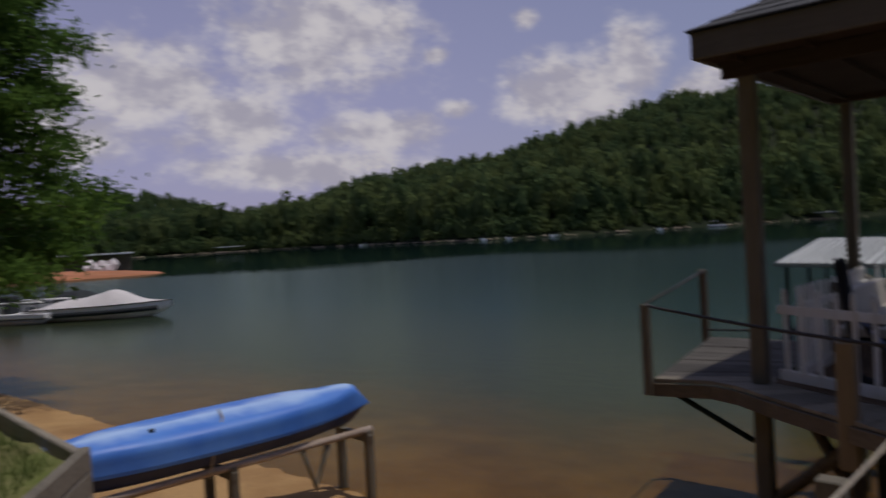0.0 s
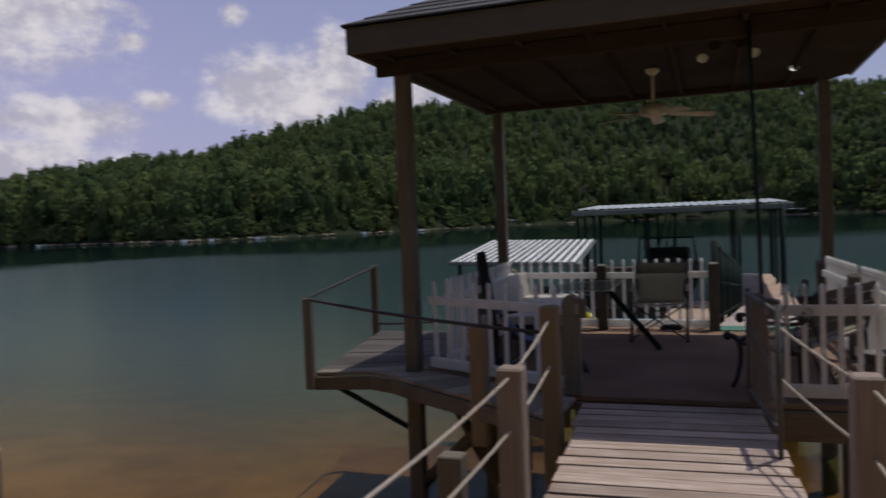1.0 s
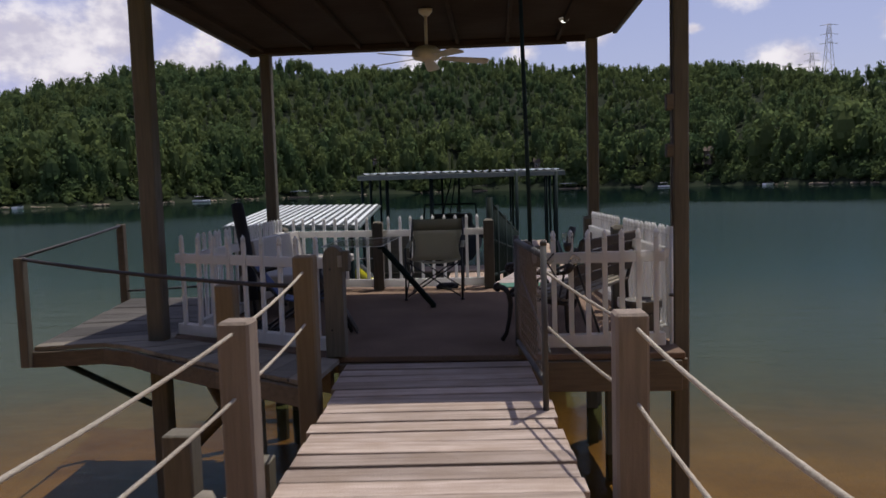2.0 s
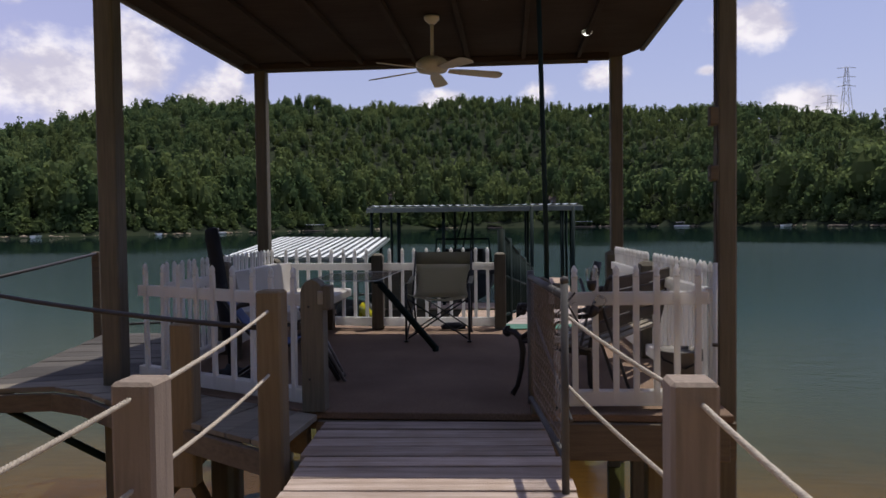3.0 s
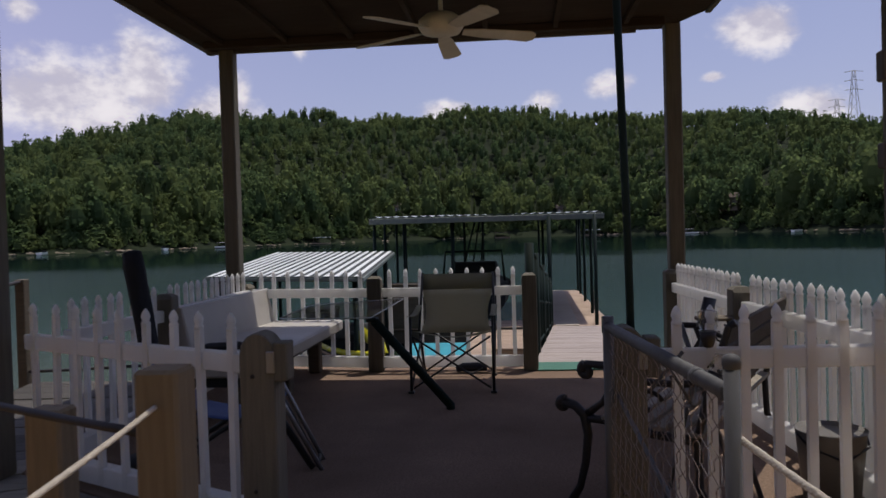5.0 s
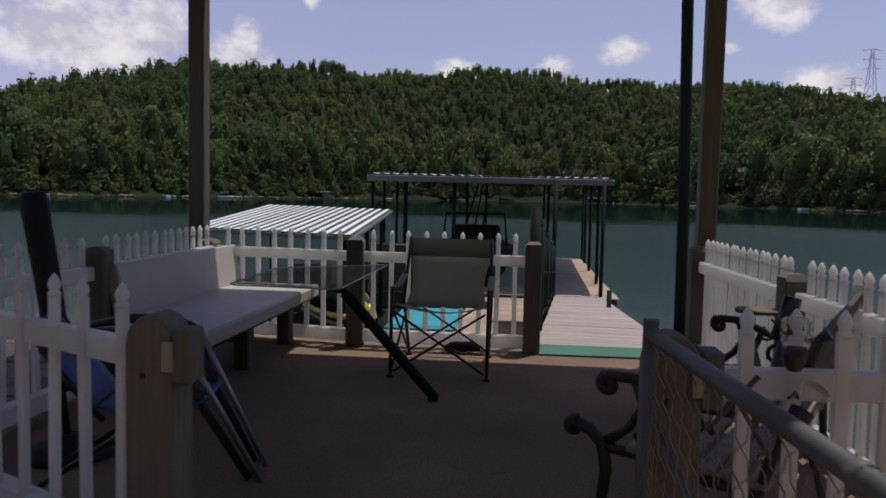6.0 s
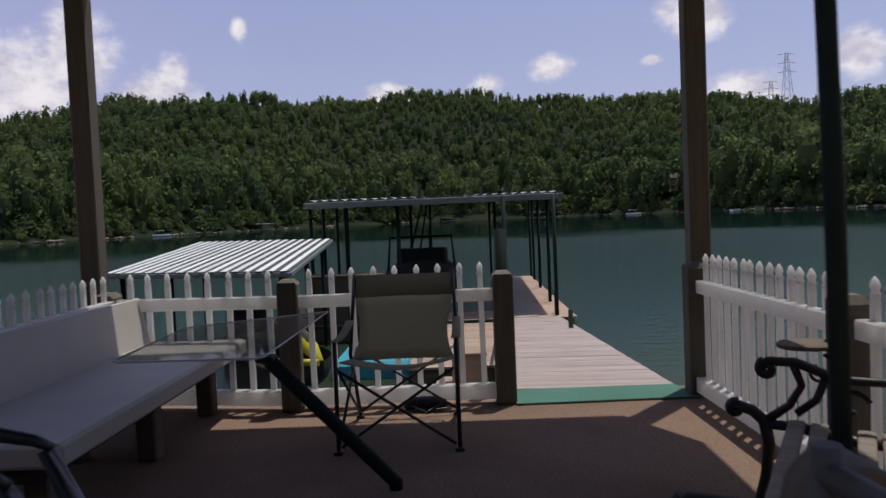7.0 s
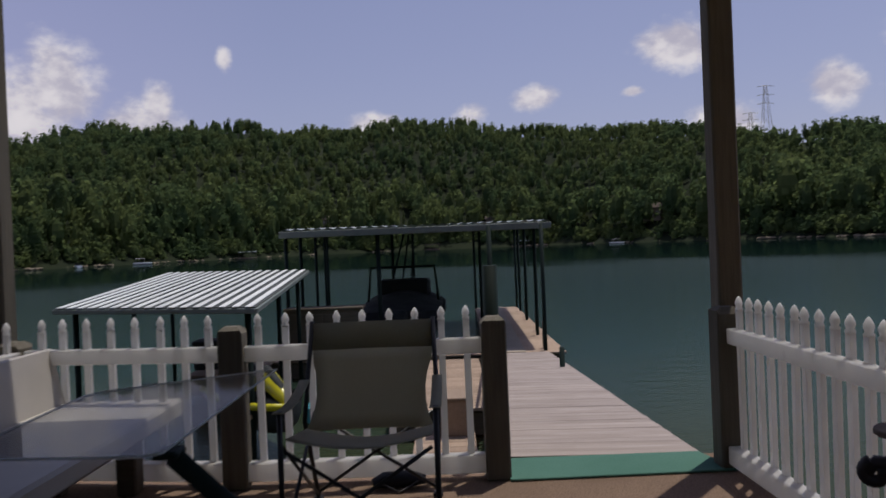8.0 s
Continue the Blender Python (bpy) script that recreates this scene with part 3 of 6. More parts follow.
def build_forest():
    """The woods on the far shore, one mass of tree crowns of many heights, plus unseen trees that block sky light."""
    rng = np.random.default_rng(11)
    round_kinds = [crown(rng, 125, False, 0.043) for _ in range(12)]
    cone_kinds = [crown(rng, 100, True, 0.036) for _ in range(4)]
    bush_kinds = [crown(rng, 90, False, 0.060, 0.0) for _ in range(5)]
    cleared = ((15.3, 17, 1.0), (-27.0, 20, 0.6), (-9.0, 24, 0.5), (3.6, 18, 0.5))
    out = []
    n = 10400
    az = rng.uniform(-72, 36, n)
    s = rng.random(n) ** 1.1
    edge = rng.random(n) < 0.19
    s[edge] = rng.random(edge.sum()) * 0.035 - 0.016
    ridge = rng.random(n) < 0.08
    s[ridge] = 0.93 + 0.1 * rng.random(ridge.sum())
    d = np.interp(az, SHORE_AZ, SHORE_R)
    r = d + 4 + s * 228
    for i in range(n):
        if 18.5 < az[i] < 27.5 and 0.5 < s[i] < 0.97 and abs(az[i] - 25.5 + (s[i] - 0.75) * 6) < 0.9:
            continue
        if any(abs(az[i] - a) < w and r[i] - d[i] < e for a, e, w in cleared) and rng.random() < 0.75:
            continue
        x, y = r[i] * math.sin(math.radians(az[i])), r[i] * math.cos(math.radians(az[i]))
        z = float(ground_z(x, y)) - (0.3 if edge[i] else 1.4)
        cone = rng.random() < 0.10
        h = rng.uniform(8, 13) if cone else rng.uniform(6.5, 9.5) + 6 * rng.random() ** 2
        if ridge[i]:
            h *= rng.uniform(0.65, 1.0)
        if edge[i]:
            h = rng.uniform(1.8, 7)
        elif s[i] < 0.12:
            h *= rng.uniform(1.1, 1.9)
        w = h * rng.uniform(0.68, 1.0)
        if ridge[i] and rng.random() < 0.22:
            h, w = h * 1.25, w * 0.72
        q = cone_kinds[rng.integers(4)] if cone else round_kinds[rng.integers(12)]
        if edge[i]:
            q, w = bush_kinds[rng.integers(5)], h * rng.uniform(1.1, 1.9)
        a = rng.random() * 6.283
        ca, sa = math.cos(a), math.sin(a)
        px = (q[..., 0] * ca - q[..., 1] * sa) * w + x
        py = (q[..., 0] * sa + q[..., 1] * ca) * w + y
        out.append(np.stack([px, py, q[..., 2] * h + z], -1).reshape(-1, 3))
    # unseen trees above the landing, behind the beach, added to block sky light
    for i in range(620):
        x, y = rng.uniform(-75, 75), -7 - 40 * rng.random() ** 1.2
        if abs(x) < 6 and y > -11:
            continue
        z, h = float(ground_z(x, y)) - 0.5, rng.uniform(10, 16)
        q, w = round_kinds[rng.integers(12)], h * rng.uniform(0.9, 1.2)
        out.append(np.stack([q[..., 0] * w + x, q[..., 1] * w + y, q[..., 2] * h + z], -1).reshape(-1, 3))
    co = np.concatenate(out)
    quads = np.arange(len(co)).reshape(-1, 4)
    ob = new("forest", raw_mesh("forest", co, quads, M["forest"], True))
    tagged(ob, "dense green mixed woods covering the hills across the lake, with unseen trees added behind the camera", "forest", kind="stuff")


build_forest()


def build_shore():
    """Rocks and bare banks along the far waterline."""
    rng = np.random.default_rng(5)
    bm = bmesh.new()
    for a in np.arange(-70, 40, 0.2):
        if rng.random() < 0.3:
            continue
        r = float(np.interp(a, SHORE_AZ, SHORE_R)) + rng.uniform(-2.5, 0.5)
        w = rng.uniform(0.8, 2.8)
        b = bmesh.new()
        bmesh.ops.create_icosphere(b, subdivisions=1, radius=1.0)
        for v in b.verts:
            v.co *= rng.uniform(0.75, 1.15)
        m = Matrix.Translation((r * math.sin(math.radians(a)), r * math.cos(math.radians(a)), WATER_Z + 0.3)) @ Matrix.Diagonal((w, 0.9, rng.uniform(0.3, 0.65), 1))
        bmesh.ops.transform(b, matrix=m, verts=b.verts)
        join(bm, b)
    ob = part("shore_rocks", bm, M["stone"])
    tagged(ob, "pale rocks and bare banks along the far shore", "rocks", kind="stuff")


build_shore()


# ---- pavilion deck over the water ----
DECK = [(-0.60, 8.16), (2.12, 8.16), (2.12, 12.36), (-2.30, 12.42), (-2.30, 9.06)]


def build_deck():
    ob = part("floor", prism(DECK, -0.05, 0.0, 0.006), M["carpet"])
    tagged(ob, "brown outdoor carpet on the raised pavilion deck", "floor", kind="structure")
    bm = bmesh.new()
    for (x0, y0), (x1, y1) in zip(DECK, DECK[1:] + DECK[:1]):
        d = Vector((x1 - x0, y1 - y0, 0))
        box((d.length - 0.06, 0.05, 0.24), ((x0 + x1) / 2, (y0 + y1) / 2, -0.175), 0.006, Matrix.Rotation(math.atan2(d.y, d.x), 3, "Z"), bm)
    for y in np.arange(8.7, 12.2, 0.6):
        box((4.0 if y > 9.2 else 2.9, 0.045, 0.2), (-0.1 if y > 9.2 else 0.5, y, -0.16), 0, None, bm)
    ob = part("deck_frame", bm, M["beam_wood"])
    tagged(ob, "dark timber joists and rim boards under the deck", "deck frame", kind="structure")
    mat = part("trim", prism([(0.66, 11.96), (1.90, 11.99), (1.80, 12.36), (0.66, 12.36)], 0.004, 0.016, 0.003), M["green_mat"])
    tagged(mat, "green turf strip at the head of the ramp", "doormat", kind="structure")


build_deck()


def build_supports():
    """Timber piles and braces that hold the deck and its side ledge above the beach."""
    piles = [(-0.45, 8.35), (0.9, 8.4), (1.7, 8.5), (-1.6, 9.1), (-2.0, 12.1), (1.9, 12.1), (0, 10.3), (-2.0, 10.4), (1.9, 10.4), (-0.7, 12.1)]
    for x, y in piles:
        z = float(ground_z(x, y)) - 0.3
        t = thing("pile", "square dark timber pile under the deck, in shallow water", "pile", pose(x, y, z), "piles under the deck")
        part("post", box((0.14, 0.14, -0.29 - z), (0, 0, (-0.29 - z) / 2), 0.01), M["post_wood"], t)
    t = thing("brace", "diagonal timber knee brace below the deck", "brace", pose(-2.15, 8.85, -0.3))
    part("brace_bar", tube([(-0.25, 0.2, -0.95), (0.75, -0.5, 0.0)], 0.07, 4), M["beam_wood"], t)
    part("brace_bar", tube([(0.25, -0.1, 0.05), (0.9, -0.2, -1.1)], 0.06, 4), M["beam_wood"], t)


build_supports()


# ---- picket fences ----
def picket_mesh(h):
    """A square vinyl picket with a turned, pointed cap."""
    w = 0.0185
    bm = box((2 * w, 1.35 * w, h - 0.075), (0, 0, (h - 0.075) / 2))
    prof = [(w * 0.8, h - 0.082), (w * 1.2, h - 0.076), (w * 1.2, h - 0.068), (w * 0.85, h - 0.06), (w * 1.18, h - 0.042), (w * 1.1, h - 0.03), (w * 0.6, h - 0.011), (w * 0.1, h)]
    lathe(prof, 8, bm)
    return mesh_of("picket", bm, M["vinyl"])


PICKET = picket_mesh(0.90)


def post_bm(h, s=0.135):
    """A square post with a low pointed top."""
    bm = box((s, s, h), (0, 0, h / 2), 0.008)
    top = [v for v in bm.verts if v.co.z > h - 0.004]
    for v in top:
        v.co.x *= 0.62
        v.co.y *= 0.62
        v.co.z += 0.012
    for v in bm.verts:
        if h - 0.02 < v.co.z < h + 0.005 and abs(v.co.x) > s * 0.45:
            v.co.z -= 0.018
    return bm


def fence(a, b, n, label, posts=(), first=0.5, z=0.0, post_mat="post_wood"):
    """A run of picket fence from a to b, with n pickets, two rails and its posts."""
    d = Vector((b[0] - a[0], b[1] - a[1], 0))
    turn = math.degrees(math.atan2(d.y, d.x))
    t = thing("picket_fence", label, "fence", pose(a[0], a[1], z, 0, 0, turn), "fences round the deck")
    L = d.length
    part("rail", box((L - 0.13, 0.058, 0.085), (L / 2, 0.022, 0.735), 0.006), M["vinyl"], t)
    part("rail", box((L - 0.13, 0.075, 0.10), (L / 2, 0.026, 0.085), 0.006), M["vinyl"], t)
    for i in range(n):
        x = 0.07 + (L - 0.14) * (i + first) / (n - 1 + 2 * first)
        part("picket", PICKET, None, t, at=pose(x, 0, 0.055, random.uniform(-0.6, 0.6), random.uniform(-0.5, 0.5), 0))
    for s, h in posts:
        part("post", post_bm(h), M[post_mat], t, "weathered square timber post", at=pose(s, 0.03, 0, 0, 0, random.uniform(-2, 2)))
    return t


fence((0.60, 12.09), (-0.84, 12.09), 9, "white picket fence with timber posts along the back of the deck", [(0, 0.88), (1.44, 0.88)])
fence((-0.84, 12.09), (-2.16, 12.30), 8, "white picket fence in the far corner of the deck", [(1.34, 0.82)])
fence((1.98, 10.22), (1.915, 12.08), 15, "white picket fence by the ramp, sunlit along its rails", [(0, 0.86), (1.86, 0.88)])
fence((2.09, 8.45), (1.98, 10.22), 14, "white picket fence on the open side over the lake")
fence((-2.16, 12.30), (-2.08, 10.35), 13, "white picket fence behind the long bench", [(1.95, 0.88)])
fence((-2.08, 10.35), (-2.12, 9.15), 8, "white picket fence at the ledge side")
fence((-2.30, 9.08), (-0.60, 8.20), 9, "white picket fence running diagonally beside the gate")
fence((1.00, 8.22), (2.06, 8.28), 7, "white picket fence beside the gate")


# ---- pavilion roof ----
def build_pavilion():
    t = thing("pavilion", "brown hip-roofed pavilion roof on four tall timber posts", "pavilion", pose(0, 0, 0))
    x0, x1, y0, y1, z = -2.51, 2.22, 7.90, 12.42, 3.12
    for x, y, s in ((-2.41, 9.0, 0.155), (2.17, 8.55, 0.125), (-2.305, 12.36, 0.14), (1.965, 12.25, 0.14)):
        g = float(ground_z(x, y)) - 0.3
        part("post", box((s, s, z + 0.05 - g), (x, y, (z + 0.05 + g) / 2), 0.012), M["post_wood"], t)
    # the corner over the ramp is cut off aslant
    cx, cy = 0.30, 0.57
    rim = [(x0 + 0.05, y0 + 0.05), (x1 - 0.05, y0 + 0.05), (x1 - 0.05, y1 - cy), (x1 - cx, y1 - 0.05), (x0 + 0.05, y1 - 0.05)]
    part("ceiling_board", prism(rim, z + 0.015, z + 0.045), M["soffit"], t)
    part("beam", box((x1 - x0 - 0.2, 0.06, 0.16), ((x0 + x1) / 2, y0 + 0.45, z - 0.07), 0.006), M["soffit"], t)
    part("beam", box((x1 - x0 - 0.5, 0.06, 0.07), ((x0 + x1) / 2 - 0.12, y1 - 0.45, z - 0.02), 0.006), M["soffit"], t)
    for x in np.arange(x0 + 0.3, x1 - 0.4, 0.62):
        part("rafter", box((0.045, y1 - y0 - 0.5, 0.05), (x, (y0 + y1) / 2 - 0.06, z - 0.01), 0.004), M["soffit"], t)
    eave = [(x0, y0), (x1, y0), (x1, y1 - cy), (x1 - cx, y1), (x0, y1)]
    for k, (a, b) in enumerate(zip(eave, eave[1:] + eave[:1])):
        d = Vector((b[0] - a[0], b[1] - a[1], 0))
        n = Vector((-d.y, d.x, 0)).normalized() * 0.025
        drop = 0.04 if k in (2, 3) else 0.0
        part("fascia", box((d.length - 0.004, 0.05, 0.24 - drop), ((a[0] + b[0]) / 2 + n.x, (a[1] + b[1]) / 2 + n.y, z + 0.115 + drop / 2), 0.006, Matrix.Rotation(math.atan2(d.y, d.x), 3, "Z")), M["roof_brown"], t)
    part("batten", box((1.66 - x0, 0.035, 0.05), ((1.66 + x0) / 2, y1 - 0.075, z + 0.012), 0.004), M["roof_brown"], t)
    # shingle courses climb from the eaves to the ridge
    zc, rise, k = z + 0.24, 1.15, 14

    def ring(f):
        o, g, c = 0.03, f * 2.3, max(0.02, 1 - f * 4)
        return [(x0 - o + g, y0 - o + g), (x1 + o - g, y0 - o + g), (x1 + o - g, y1 + o - g - cy * c), (x1 + o - g - cx * c, y1 + o - g), (x0 - o + g, y1 + o - g)]

    for i in range(k):
        f0, f1 = i / k, min((i + 1.15) / k, 1.0)
        bm = bmesh.new()
        lo = [bm.verts.new((*p, zc + f0 * rise)) for p in ring(f0)]
        mid = [bm.verts.new((*p, zc + f0 * rise + 0.018)) for p in ring(f0)]
        hi = [bm.verts.new((*p, zc + f1 * rise + 0.002)) for p in ring(f1 - 0.004)]
        for j in range(5):
            q = (j + 1) % 5
            bm.faces.new((lo[j], lo[q], mid[q], mid[j]))
            bm.faces.new((mid[j], mid[q], hi[q], hi[j]))
        bm.faces.new(hi)
        part("shingle_course", bm, M["shingle"], t)
    lamp = thing("ceiling_lamp", "small round white lamp on the pavilion ceiling", "lamp", pose(1.50, 10.93, z + 0.004))
    part("lamp_rim", lathe([(0.045, -0.022), (0.052, -0.02), (0.055, 0.0), (0.05, 0.01)], 16), M["vinyl"], lamp)
    part("bulb", lathe([(0.012, -0.042), (0.032, -0.036), (0.04, -0.024), (0.041, -0.0215)], 16), M["lit_bulb"], lamp, "lit frosted bulb")
    flood = thing("flood_light", "twin unlit flood light with frosted bulbs under the pavilion ceiling", "lamp", pose(0.77, 9.02, z))
    part("mount", lathe([(0.06, 0.0), (0.06, -0.02), (0.02, -0.03)], 16), M["soffit"], flood)
    for x in (-0.11, 0.11):
        turn = Matrix.Translation((x, -0.03, -0.08)) @ Matrix.Rotation(radians(68), 4, "X")
        part("arm", tube([(0, 0, -0.02), (x * 0.6, 0, -0.05), (x, 0.0, -0.075)], 0.009, 8), M["soffit"], flood)
        head = part("lamp_head", lathe([(0.02, -0.07), (0.035, -0.05), (0.05, 0.0), (0.055, 0.03), (0.05, 0.03)], 16), M["soffit"], flood, at=turn)
        part("bulb", lathe([(0.05, 0.026), (0.046, 0.04), (0.028, 0.052), (0.004, 0.056)], 16), M["vinyl"], head, "white frosted bulb face", at=turn)


build_pavilion()


def build_wiring():
    """A white conduit and two switch boxes on the corner post."""
    t = thing("conduit", "white plastic conduit fixed to the corner post", "conduit", pose(2.085, 8.47, 0))
    part("pipe", tube([(0, 0, 0.95), (0, 0, -0.28), (-0.015, 0, -0.32), (-0.05, 0, -0.335)], 0.015, 10), M["vinyl"], t)
    part("clip", lathe([(0.019, -0.012), (0.021, 0.0), (0.019, 0.012)], 10), M["old_galv"], t, at=pose(0, 0, 0.4))
    for z, h in ((1.93, 0.13), (1.55, 0.11)):
        b = thing("switch_box", "small brown electrical box on the corner post", "switch box", pose(2.08, 8.50, z), "boxes on the post")
        part("box_body", box((0.06, 0.07, h), (0, 0, 0), 0.008), M["roof_brown"], b)
        part("cover_plate", box((0.05, 0.006, h - 0.02), (0, -0.037, 0), 0.002), M["beam_wood"], b)
    c = thing("power_cable", "thin dark cable running up the corner post", "cable", pose(2.10, 8.475, 0))
    part("cord", tube([(0, 0, 0.95), (-0.008, 0, 1.3), (0.002, 0, 1.7), (-0.006, 0, 2.2), (0, 0, 3.2)], 0.006, 6), M["cable"], c)


build_wiring()


def build_fan():
    t = thing("ceiling_fan", "cream five-bladed ceiling fan hanging from the pavilion ceiling", "ceiling fan", pose(0.03, 10.17, 2.60))
    part("rod", tube([(0, 0, 0.12), (0, 0, 0.52)], 0.016, 8), M["fan"], t)
    part("canopy", lathe([(0.03, 0.45), (0.07, 0.49), (0.07, 0.52)], 14), M["fan"], t)
    part("motor", lathe([(0.05, 0.0), (0.13, 0.02), (0.155, 0.06), (0.15, 0.1), (0.1, 0.14), (0.03, 0.16)], 20), M["fan"], t)
    for k in range(5):
        a = 15 + 72 * k
        bm = prism([(0.15, -0.035), (0.28, -0.056), (0.61, -0.07), (0.65, -0.038), (0.65, 0.038), (0.61, 0.07), (0.28, 0.056), (0.15, 0.035)], 0.035, 0.043)
        part("blade", bm, M["fan"], t, at=pose(0, 0, 0, 0, 0, a) @ pose(0, 0, 0, -12, 3, 0))


build_fan()


# ---- gangway ----
def gang_z(y):
    return -0.045 + 0.11 * max(0.0, 4.6 - y)


def gang_x(y):
    """The gangway's middle line, a little askew to the deck."""
    return 0.235 + 0.048 * (8.1 - max(y, 3.5))


def build_gangway():
    t = thing("gangway", "weathered plank gangway leading from the bank to the deck", "gangway", pose(0, 0, 0), kind="structure")
    for x in (-0.63, 0.0, 0.63):
        part("stringer", tube([(gang_x(y) + x, y, gang_z(y) - 0.165) for y in (0.6, 3.5, 4.6, 8.12)], 0.075, 4), M["beam_wood"], t)
    plank = mesh_of("plank", box((1.42, 0.156, 0.045), (0, 0, 0), 0.003), M["pale_wood"])
    y, i = 0.55, 0
    while y < 8.1:
        z = gang_z(y)
        slope = math.degrees(math.atan(-0.11)) if y < 4.55 else 0
        part("plank", plank, None, t, at=pose(gang_x(y) + random.uniform(-0.022, 0.022), y, z - 0.0225 + random.uniform(-0.006, 0.004), slope + random.uniform(-1.2, 1.2), random.uniform(-0.3, 0.3), 2.6 + random.uniform(-0.6, 0.6)))
        y += 0.178 + random.uniform(-0.003, 0.003)
        i += 1
    for y in (2.2, 4.4, 6.6):
        for x in (gang_x(y) - 0.63, gang_x(y) + 0.63):
            g = float(ground_z(x, y)) - 0.2
            h = gang_z(y) - 0.12 - g
            if h > 0.1:
                part("leg", box((0.12, 0.12, h), (x, y, g + h / 2), 0.01), M["post_wood"], t)


build_gangway()


def rail_post(x, y, top, mat="sunlit_post", label="square timber rope post beside the gangway"):
    g = gang_z(y) - 0.5
    t = thing("rail_post", label, "post", pose(x, y, g), "rope posts")
    bm = box((0.14, 0.14, top - g), (0, 0, (top - g) / 2), 0.012)
    part("post", bm, M[mat], t)
    return t


rail_post(-0.455, 5.60, 0.755)
rail_post(1.25, 5.60, 0.765)
rail_post(-0.60, 7.36, 0.88, "new_wood", "yellowish square timber rope post by the deck")
rail_post(-0.56, 2.9, 0.86)
rail_post(1.32, 2.9, 1.0)


def rope(a, b, drop, r=0.0095):
    t = thing("rope", "pale twisted rope strung between posts", "rope", pose(*a), "hand ropes")
    o = Vector(a)
    pts = [tuple(Vector(p) - o) for p in sag(a, b, drop, 20)]
    line = [Vector(p) for p in pts]
    length = (line[-1] - line[0]).length
    turns = int(length / 0.042)
    side = (line[-1] - line[0]).cross(Vector((0, 0, 1))).normalized()
    up = side.cross(line[-1] - line[0]).normalized()
    bm = bmesh.new()
    for strand in range(3):
        way = []
        for k in range(turns * 7 + 1):
            f = k / (turns * 7) * (len(line) - 1)
            i = min(int(f), len(line) - 2)
            ang = 2 * math.pi * (k / 7 + strand / 3)
            way.append(line[i].lerp(line[i + 1], f - i) + (side * math.cos(ang) + up * math.sin(ang)) * r * 0.5)
        tube(way, r * 0.52, 5, bm)
    part("rope_line", bm, M["rope"], t)


rope((-0.465, 5.68, 0.705), (-0.60, 7.29, 0.77), 0.015)
rope((-0.465, 5.68, 0.43), (-0.60, 7.29, 0.42), 0.015)
rope((-0.455, 5.52, 0.705), (-0.56, 2.97, 0.66), 0.04)
rope((-0.455, 5.52, 0.42), (-0.56, 2.97, 0.40), 0.04)
rope((1.24, 5.68, 0.705), (0.985, 6.88, 0.79), 0.01)
rope((1.24, 5.68, 0.40), (0.985, 6.88, 0.46), 0.01)
rope((1.27, 5.54, 0.70), (1.32, 2.97, 0.80), 0.04)
rope((1.27, 5.54, 0.38), (1.32, 2.97, 0.50), 0.04)


# ---- gate ----
def gate_post(x, label):
    t = thing("gate_post", label, "post", pose(x, 8.20, 0), "gate posts")
    outline = [(-0.076, 0.0), (0.076, 0.0), (0.076, 0.79), (0.066, 0.835), (0.042, 0.865), (0.012, 0.88), (-0.012, 0.88), (-0.042, 0.865), (-0.066, 0.835), (-0.076, 0.79)]
    bm = prism(outline, -0.065, 0.065, 0.006)
    bmesh.ops.transform(bm, matrix=Matrix.Rotation(radians(90), 4, "X"), verts=bm.verts)
    part("post", bm, M["post_wood"], t)
    for z in (0.22, 0.70):
        part("bolt", lathe([(0.009, 0.0), (0.009, 0.004), (0.005, 0.007)], 8), M["iron"], t, at=pose(-0.02, -0.066, z, 90, 0, 0))
    part("latch_plate", box((0.035, 0.012, 0.09), (0.06, -0.072, 0.76), 0.003), M["galv"], t, "grey steel latch plate")
    part("hinge_block", box((0.06, 0.1, 0.16), (0.1, -0.02, 0.76), 0.006), M["post_wood"], t)


gate_post(-0.585, "weathered square gate post with a steel latch")
gate_post(0.92, "weathered square gate post carrying the wire gate")


